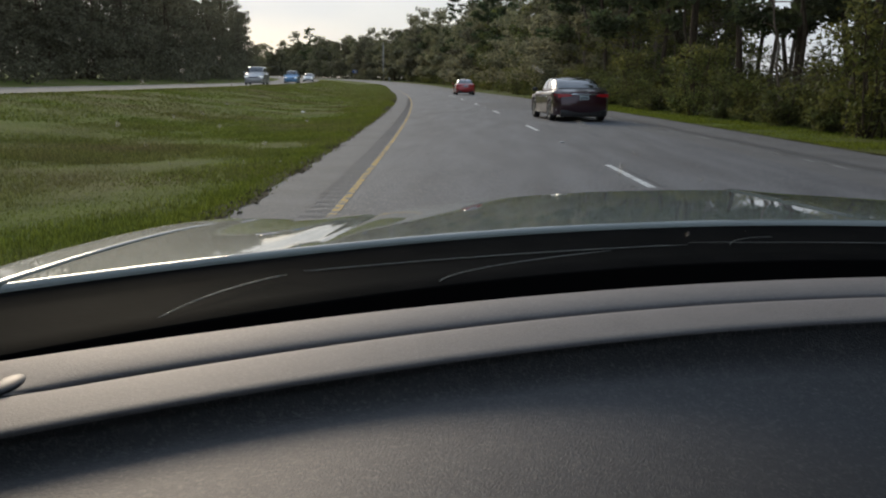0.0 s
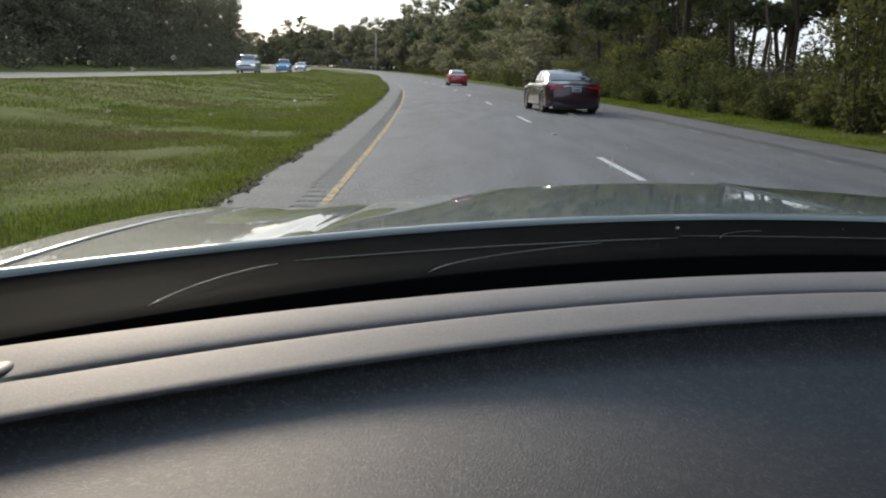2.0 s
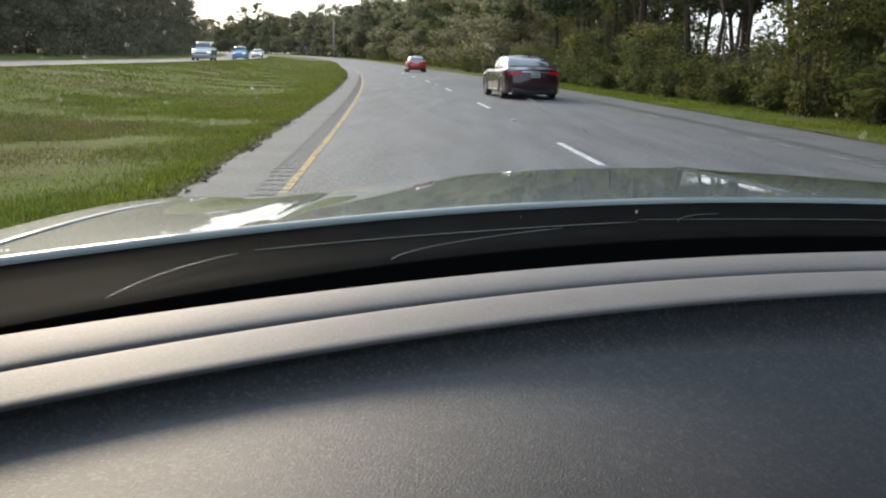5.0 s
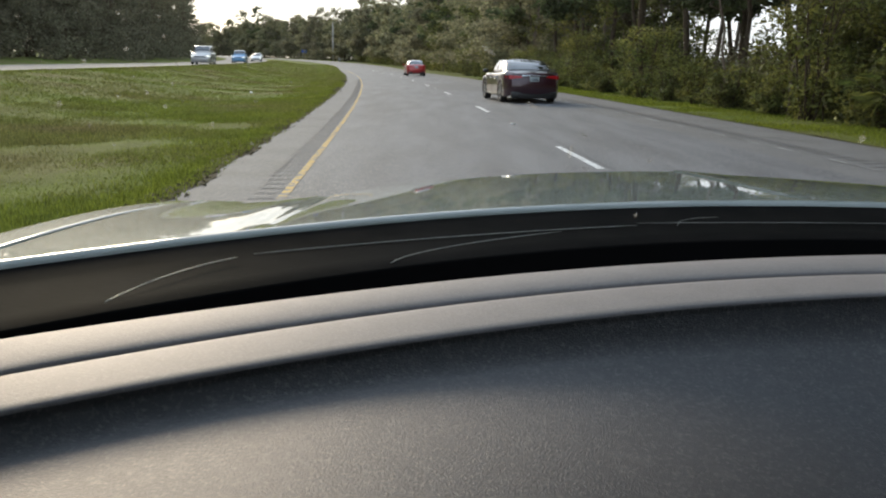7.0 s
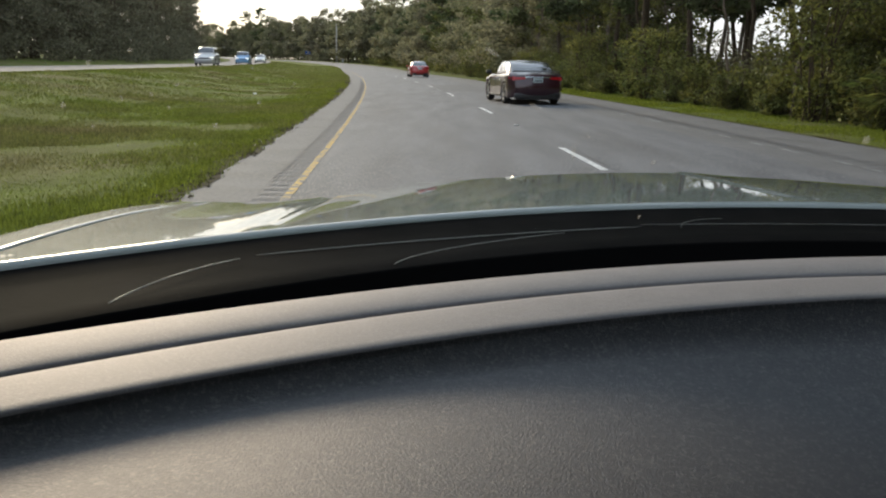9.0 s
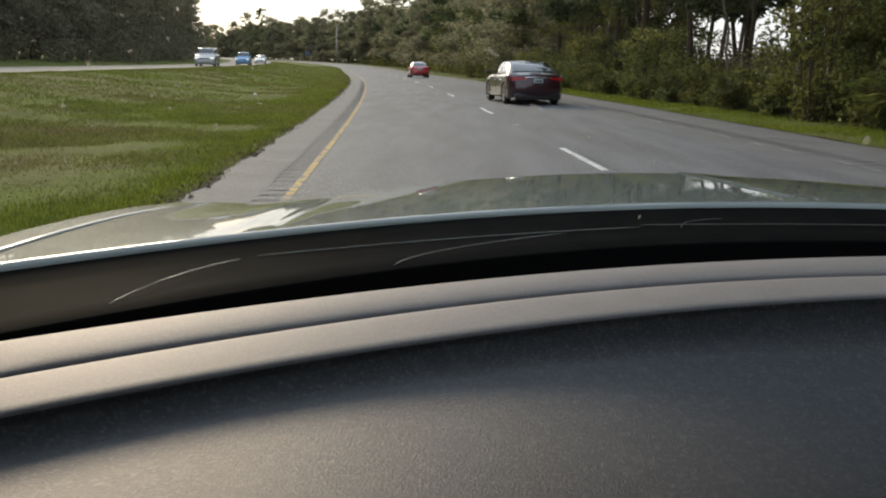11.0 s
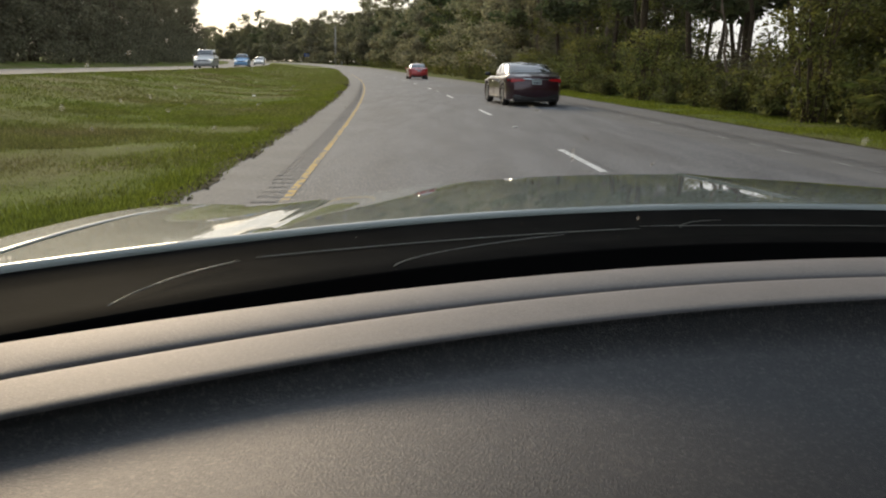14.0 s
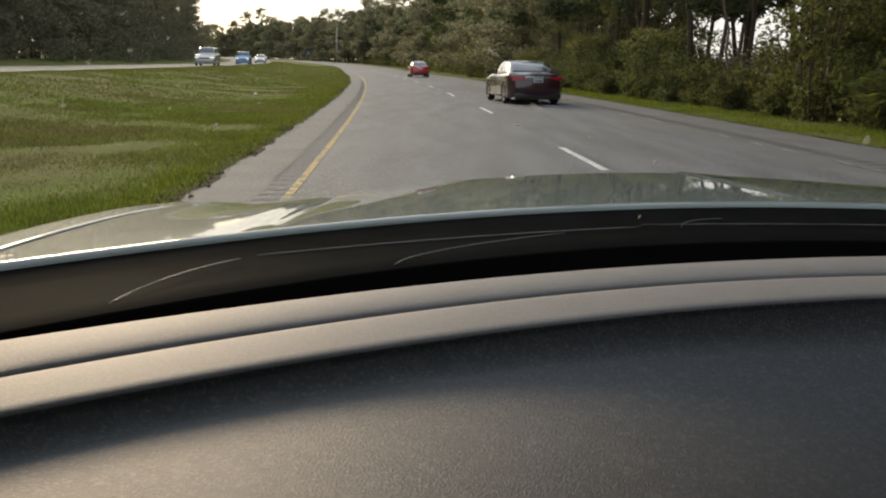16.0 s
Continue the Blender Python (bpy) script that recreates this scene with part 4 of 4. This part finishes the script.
def palmetto(seed, at=(0, -200, 0)):
    """A saw palmetto: stalks that carry fans of narrow blades."""
    rng = np.random.default_rng(seed)
    root = tagged(new("palmetto"), "low palmetto with fan-shaped green leaves", "shrub")
    v, f, lv, lf = [], [], [], []
    for k in range(20):
        ang, reach, tall = rng.random() * 6.283, 0.25 + 0.6 * rng.random(), 0.45 + 0.75 * rng.random()
        tip = Vector((math.cos(ang) * reach, math.sin(ang) * reach, tall))
        bv, bf = tube([(0, 0, -0.05), tip * 0.5 + Vector((0, 0, 0.1)), tip], [0.012, 0.01, 0.007], 4)
        o = len(v)
        v, f = v + bv, f + [tuple(o + i for i in face) for face in bf]
        d = Vector((math.cos(ang), math.sin(ang), 0.25)).normalized()
        side = d.cross(Vector((0, 0, 1))).normalized()
        side = (side + Vector((0, 0, rng.normal() * 0.5))).normalized()
        for b in range(15):
            q = (b / 14 - 0.5) * 3.6
            w = d * math.cos(q) + side * math.sin(q)
            n = len(lv)
            L = (0.38 + 0.12 * rng.random()) * (1 - 0.06 * q * q)
            cross = (side * math.cos(q) - d * math.sin(q)) * 0.014
            drop = Vector((0, 0, -0.05 - 0.08 * rng.random()))
            lv += [tip, tip + w * L * 0.45 - cross, tip + w * L + drop, tip + w * L * 0.45 + cross]
            lf += [(n, n + 1, n + 2), (n, n + 2, n + 3)]
    raw("stalks", v, f, BARK, root)
    raw("fans", lv, lf, LEAF_BUSH, root, smooth=False)
    root.location = at
    return root


def thicket(name, label, places, size, count, leaf, seed):
    """Joined far undergrowth: clumps of leaves over many mounds."""
    rng = np.random.default_rng(seed)
    blobs = []
    for u, y, r, tall in places:
        for k in range(5):
            c = on_road(u + rng.normal() * r * 0.5, y + rng.normal() * r * 0.5, tall * (0.15 + 0.7 * rng.random() ** 1.4))
            blobs.append((c.x, c.y, c.z, r * (0.35 + 0.4 * rng.random()), 0.8))
    lv, lf = leaves(rng, blobs, count, size)
    return tagged(raw(name, lv, lf, leaf, smooth=False), label, "undergrowth", kind="stuff")


# the wood stands a little way behind the verge on both sides; patterns first, then their copies
PINE = [tree("pine_tree", "tall pine with a bare brown trunk and ragged crown", 11 + k, 15 + 2 * k, 0.11 + 0.02 * k, 0.40, 2.8,
             PALE_BARK if k == 1 else BARK, LEAF_PINE, 3800, 0.23, low=1, limbs=22, fall=0.5) for k in range(4)]
OAK = [tree("oak_tree", "dense green broadleaf tree at the wood's edge", 31 + k, 9 + 1.5 * k, 0.13, 0.14, 3.0,
            PALE_BARK if k == 1 else BARK, LEAF_OAK if k < 2 else LEAF_DRY, 4600, 0.145, low=7, limbs=22) for k in range(4)]
SAPLING = [tree("sapling", "thin crooked sapling with sparse leaves", 71 + k, 5 + 0.8 * k, 0.045, 0.3, 1.3, PALE_BARK, LEAF_BUSH, 900, 0.075, low=2, limbs=10) for k in range(3)]
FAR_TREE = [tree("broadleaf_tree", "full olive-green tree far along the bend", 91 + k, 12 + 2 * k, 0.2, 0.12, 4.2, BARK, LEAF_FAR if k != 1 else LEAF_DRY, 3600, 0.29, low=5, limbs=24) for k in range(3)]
MID_TREE = [tree("broadleaf_tree", "olive-green tree along the wood's edge, leaves coloured as if sunlit", 121 + k, 10 + 2 * k, 0.16, 0.12, 3.4, PALE_BARK if k else BARK, LEAF_FAR if k != 1 else LEAF_OAK, 5200, 0.17, low=6, limbs=24) for k in range(3)]
BARE_TREE = [tree("bare_tree", "pale bare forked sapling at the wood's edge", 141 + k, 5.2 + k, 0.06, 0.22, 1.3, PALE_BARK, LEAF_DRY, 70, 0.06, limbs=9) for k in range(2)]
NEAR_TREE = [tree("young_tree", "leafy olive-green young tree at the wood's edge", 161 + k, 6.5 + k, 0.08, 0.12, 2.3, PALE_BARK, LEAF_BUSH if k else LEAF_OAK, 9000, 0.075, low=8, limbs=22) for k in range(2)]
SHRUB = [bush("shrub", "tangled green undergrowth along the verge", 51 + k, 1.1 + 0.4 * k, 0.9 + 0.14 * k,
              LEAF_BUSH if k % 2 == 0 else LEAF_OAK, 2600, 0.06) for k in range(5)]
PALM = [palmetto(81 + k) for k in range(3)]
PATTERN_USED = set()


def plant(pattern, u, y, size, spin, group):
    base = on_road(u, y, -0.06)
    m = Matrix.Translation(base) @ Matrix.Rotation(spin, 4, "Z")
    if pattern not in PATTERN_USED:
        PATTERN_USED.add(pattern)
        ob = pattern
        ob.matrix_basis = m
    else:
        ob = copy_thing(pattern, m)
    ob.scale = (size, size, size * (0.9 + 0.25 * random.random()))
    ob["group"] = group


RIGHT, LEFT = "trees of the wood by the verge", "trees of the wood beyond the median"


def wood():
    rnd = random.Random(5)

    def put(kind, u, y, lo, hi, group):
        plant(kind[rnd.randrange(len(kind))], u, y, lo + (hi - lo) * rnd.random(), rnd.random() * 6.3, group)
    y = -70.0
    while y < 85:                                    # undergrowth beside the verge, thick and thin in turns
        far = min(max(1 + y / 70, 1), 3.4) if y > 0 else 4.0
        thick = noise.noise((y * 0.13, 3.0, 0)) + 0.2
        thin = 28 < y < 47
        if thin:
            thick = -0.2
        if thick > -0.1:
            put(SHRUB, 11.9 + rnd.random() * 1.2, y + rnd.random(), 0.5, 0.85 + 0.4 * max(thick, 0), "undergrowth along the verge")
        if thick > -0.3:
            put(SHRUB, 13.2 + rnd.random() * 2.0, y + rnd.random(), 0.4 if thin else 0.7, 0.7 if thin else 1.15, "undergrowth along the verge")
        if rnd.random() < 0.6:
            put(SHRUB, 16 + rnd.random() * 6.0, y + rnd.random(), 0.7, 1.1, "undergrowth along the verge")
        if rnd.random() < 0.45:
            put(PALM, 11.8 + rnd.random() * 1.8, y + rnd.random(), 0.8, 1.25, "undergrowth along the verge")
        if thick > 0.0 and rnd.random() < 0.7:
            put(SAPLING, 12.6 + rnd.random() * 2.5, y + rnd.random(), 0.8, 1.2, RIGHT)
        y += 1.6 * far
    y = -70.0
    while y < 420:
        far = min(max(1 + y / 90, 1), 3.6) if y > 0 else 3.5
        put(PINE if y < 70 or rnd.random() < 0.3 else (FAR_TREE if y > 130 else MID_TREE), 13.6 + rnd.random() * 3, y + rnd.random(), 0.85, 1.15, RIGHT)
        if y < 60:
            put(PINE, 16 + rnd.random() * 8, y + rnd.random(), 0.85, 1.15, RIGHT)
        else:
            put(FAR_TREE if y > 130 else MID_TREE, 15 + rnd.random() * 8, y + rnd.random(), 0.75, 1.15, RIGHT)
        if rnd.random() < (0.08 if y < 40 else 0.6):
            put(OAK if y < 60 else MID_TREE, 15 + rnd.random() * 5, y + 1 + rnd.random(), 0.7, 1.15, RIGHT)
        y += 2.3 * far
    for k in range(100):                             # where the wood closes the far bend
        put(FAR_TREE, 13 + rnd.random() * 26, 210 + 250 * rnd.random(), 0.7, 1.2, RIGHT)
    for u, y, kind in ((17.0, 25.0, OAK[:2]), (15.6, 19.0, NEAR_TREE), (14.2, 21.2, NEAR_TREE[1:]), (14.6, 24.0, NEAR_TREE[:1]), (16.0, 44.0, NEAR_TREE), (15.0, 50.0, NEAR_TREE), (15.4, 57.0, NEAR_TREE), (12.0, 23.0, BARE_TREE), (12.2, 27.5, BARE_TREE), (13.8, 52.0, BARE_TREE)):
        put(kind, u, y, 0.85, 1.05, RIGHT)
    more = random.Random(17)
    for k in range(46):                              # tall trees added behind the wood to block sky light
        y = -40 + 2.6 * k
        if y < 46:
            plant(PINE[k % 4] if k % 3 else OAK[k % 4], 24 + 10 * more.random(), y, 1.3 + 0.3 * more.random(), 6.3 * more.random(), RIGHT)
    for u, y in ((25.0, 66.0), (27.5, 74.0), (24.5, 83.0), (29.0, 90.0)):
        plant(PINE[int(y) % 4], u, y, 1.2, 6.3 * more.random(), RIGHT)
    for k in range(30):                              # leafy trees and shrubs crowding the verge
        y = 9 + 2.7 * k
        if not 24 < y < 62:
            plant((OAK + NEAR_TREE)[k % 6], 14.2 + 2.6 * more.random(), y, 0.6 + 0.35 * more.random(), 6.3 * more.random(), RIGHT)
        plant(SHRUB[k % 5], 11.3 + 0.8 * more.random(), y + 1.2, 0.6 + 0.5 * more.random(), 6.3 * more.random(), "undergrowth along the verge")
    y = -60.0
    while y < 260:                                   # beyond the opposite carriageway
        far = min(1 + y / 150, 2.3) if y > 15 else 3.5
        put(OAK[2:], -30.5 - rnd.random() * 3, y + rnd.random(), 0.9, 1.25, LEFT)
        put(OAK[2:], -34 - rnd.random() * 6, y + 1 + rnd.random(), 1.1, 1.5, LEFT)
        y += 2.3 * far


wood()
rnd = random.Random(8)
thicket("undergrowth", "dense low undergrowth at the foot of the far wood",
        [(12.5 + 3 * rnd.random(), 82 + 150 * k / 110, 1.1 + 0.8 * rnd.random(), 1.2 + 1.6 * rnd.random()) for k in range(110)], 0.13, 26000, LEAF_BUSH, 3)
# the far end takes the leaf colour paled for haze
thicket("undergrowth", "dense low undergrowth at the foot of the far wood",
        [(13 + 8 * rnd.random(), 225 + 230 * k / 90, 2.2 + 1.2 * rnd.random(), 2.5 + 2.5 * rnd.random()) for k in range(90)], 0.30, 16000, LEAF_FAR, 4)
thicket("undergrowth", "grey-brown undergrowth along the wood beyond the median",
        [(-28 - 3 * rnd.random(), -20 + 270 * k / 170, 1.6 + 1.0 * rnd.random(), 2.0 + 2.2 * rnd.random()) for k in range(170)], 0.17, 42000, LEAF_DRY, 5)
thicket("undergrowth", "brown-green tangle under the pines of the wood",
        [(14.5 + 6 * rnd.random(), 18 + 50 * k / 70, 1.0 + 0.6 * rnd.random(), 1.2 + 1.3 * rnd.random()) for k in range(70)], 0.075, 42000, LEAF_DRY, 9)
thicket("undergrowth", "dense dark green thicket along the verge",
        [(12.4 + 1.6 * rnd.random(), 10 + 80 * k / 120, 0.7 + 0.5 * rnd.random(), 0.9 + 1.5 * rnd.random()) for k in range(120)], 0.07, 60000, LEAF_OAK, 10)
thicket("undergrowth", "dark thicket deep in the wood by the verge",
        [(23 + 7 * rnd.random(), -15 + 120 * k / 80, 1.6 + 1.0 * rnd.random(), 2.2 + 2.2 * rnd.random()) for k in range(80) if not 48 < k < 55], 0.16, 20000, LEAF_OAK, 6)
thicket("undergrowth", "grey-brown thicket deep in the wood beyond the median",
        [(-36 - 6 * rnd.random(), -10 + 260 * k / 90, 2.4 + 1.4 * rnd.random(), 4.0 + 3.0 * rnd.random()) for k in range(90)], 0.28, 20000, LEAF_DRY, 7)


# ---- grass standing on the median and the verge ----
def grass(name, label, u0, u1, y0, y1, count, tall, wide, seed, mat=BLADE):
    rng = np.random.default_rng(seed)
    us, ys = u0 + (u1 - u0) * rng.random(count), y0 + (y1 - y0) * rng.random(count) ** 1.5
    verts, faces = [], []
    for u, y in zip(us, ys):
        thick = noise.noise((u * 0.5, y * 0.5, 1.0))
        if thick + 0.35 * rng.normal() < -0.35:
            continue
        base = on_road(u, y, -0.02)
        for b in range(3):
            ang, lean = rng.random() * 6.283, rng.random() * 0.7
            h = tall * (0.5 + rng.random()) * (1.1 + 0.6 * thick)
            w = wide * (0.6 + 0.8 * rng.random()) * (1 + y / 30)
            c = base + Vector((rng.normal() * 0.05, rng.normal() * 0.05, 0))
            d = Vector((math.cos(ang), math.sin(ang), 0))
            n = len(verts)
            verts += [c - d * w, c + d * w, c + Vector((-d.y, d.x, 0)) * lean * h + Vector((0, 0, h))]
            faces.append((n, n + 1, n + 2))
    ob = raw(name, verts, faces, mat, smooth=False)
    return tagged(ob, label, "grass", kind="stuff")


grass("median_grass", "uneven green grass blades on the median", -8.0, -1.02, 5.0, 30.0, 52000, 0.04, 0.006, 1)
grass("median_grass", "uneven green grass blades on the median", -14.0, -1.02, 14.0, 85.0, 46000, 0.05, 0.007, 2)
grass("median_grass", "tall ragged grass fringe at the shoulder", -1.5, -1.0, 4.0, 60.0, 5000, 0.05, 0.006, 3, VERGE_BLADE)
grass("median_grass", "fresh green grass along the shoulder", -3.2, -1.02, 4.0, 60.0, 15000, 0.035, 0.006, 6, VERGE_BLADE)
grass("median_grass", "uneven green grass blades on the median", -13.9, -1.02, 78.0, 190.0, 14000, 0.08, 0.006, 5)
grass("verge_grass", "bright mown grass strip beside the wood", 9.3, 12.0, 8.0, 70.0, 26000, 0.045, 0.006, 4, VERGE_BLADE)


# ---- pole, cabinet, sign, slab ----
def utility_pole(u, y):
    root = tagged(new("utility_pole"), "weathered grey wooden utility pole beside the wood", "pole")
    v, f = tube([(0, 0, -0.3), (0.02, 0, 5), (0.05, 0.02, 11)], [0.25, 0.22, 0.18], 12)
    raw("shaft", v, f, STEEL, root)
    v, f = tube([(0.15, 0, 0.0), (0.15, 0, 2.6)], [0.03, 0.03], 8)
    raw("conduit", v, f, GALV, root)
    root.matrix_world = Matrix.Translation(on_road(u, y))


def blue_sign(u, y):
    root = tagged(new("road_sign"), "small blue roadside sign with white bars on a post", "sign")
    for x in (-0.5, 0.5):
        v, f = tube([(x, 0.03, -0.2), (x, 0.03, 3.2)], [0.04, 0.04], 8)
        raw("post", v, f, GALV, root)
    bm = bmesh.new()
    box(bm, (1.8, 0.02, 1.1), (0, 0, 2.7), 0.008)
    board = part("board", bm, SIGN_BLUE, root, "blue reflective board")
    for k, w in enumerate((1.2, 0.9, 1.1)):
        bm = bmesh.new()
        box(bm, (w, 0.006, 0.12), (0, -0.014, 3.0 - 0.3 * k), 0.0)
        part("legend_bar", bm, SIGN_WHITE, board, smooth=False)
    root.matrix_world = Matrix.Translation(on_road(u, y)) @ Matrix.Rotation(heading(y), 4, "Z")


def cabinet(u, y):
    root = tagged(new("utility_cabinet"), "small grey roadside cabinet at the wood's edge", "cabinet")
    bm = bmesh.new()
    box(bm, (0.5, 0.4, 1.1), (0, 0, 0.55), 0.03)
    part("housing", bm, GALV, root)
    bm = bmesh.new()
    box(bm, (0.42, 0.015, 0.9), (0, -0.205, 0.58), 0.006)
    part("door", bm, GALV, root)
    root.matrix_world = Matrix.Translation(on_road(u, y))


utility_pole(9.9, 250)
cabinet(11.0, 247)
blue_sign(11.2, 290)


def litter(u, y, size, seed):
    """A crumpled scrap of paper."""
    rng = np.random.default_rng(seed)
    bm = bmesh.new()
    bmesh.ops.create_icosphere(bm, subdivisions=2, radius=1.0)
    for v in bm.verts:
        v.co *= 0.75 + 0.5 * rng.random()
    bmesh.ops.scale(bm, vec=(size, size * 0.5, size * 0.28), verts=bm.verts)
    ob = part("paper_scrap", bm, PAPER, smooth=False)
    ob.matrix_world = Matrix.Translation(on_road(u, y, size * 0.12)) @ Matrix.Rotation(rng.random() * 3, 4, "Z")
    tagged(ob, "crumpled white paper scrap lying in the grass", "litter", group="litter on the median")


litter(-4.6, 37.0, 0.15, 1)


def verge_debris(count):
    """Clods and dead leaves scattered where the grass gives way to the shoulder."""
    rng = np.random.default_rng(21)
    verts, faces = [], []
    for k in range(count):
        y = 4.5 + 60 * rng.random() ** 1.6
        u = -1.08 + 0.10 * rng.normal() + 0.12 * noise.noise((y * 0.8, 0, 9))
        if noise.noise((y * 0.7, 2.0, 4)) < 0.05:
            continue
        c, r = on_road(u, y, 0.012), (0.008 + 0.02 * rng.random() ** 2) * (1 + y / 60)
        n = len(verts)
        for q in range(5):
            a = q * 1.2566 + rng.random() * 0.6
            verts.append(c + Vector((r * math.cos(a), r * math.sin(a), -0.012 + 0.01 * rng.random())))
        verts.append(c + Vector((0, 0, r * (0.4 + 0.5 * rng.random()))))
        faces += [(n + q, n + (q + 1) % 5, n + 5) for q in range(5)]
    ob = raw("verge_debris", verts, faces, SOIL, smooth=False)
    return tagged(ob, "dark brown clods and dead leaves along the shoulder's edge", "debris", kind="stuff")


verge_debris(2200)
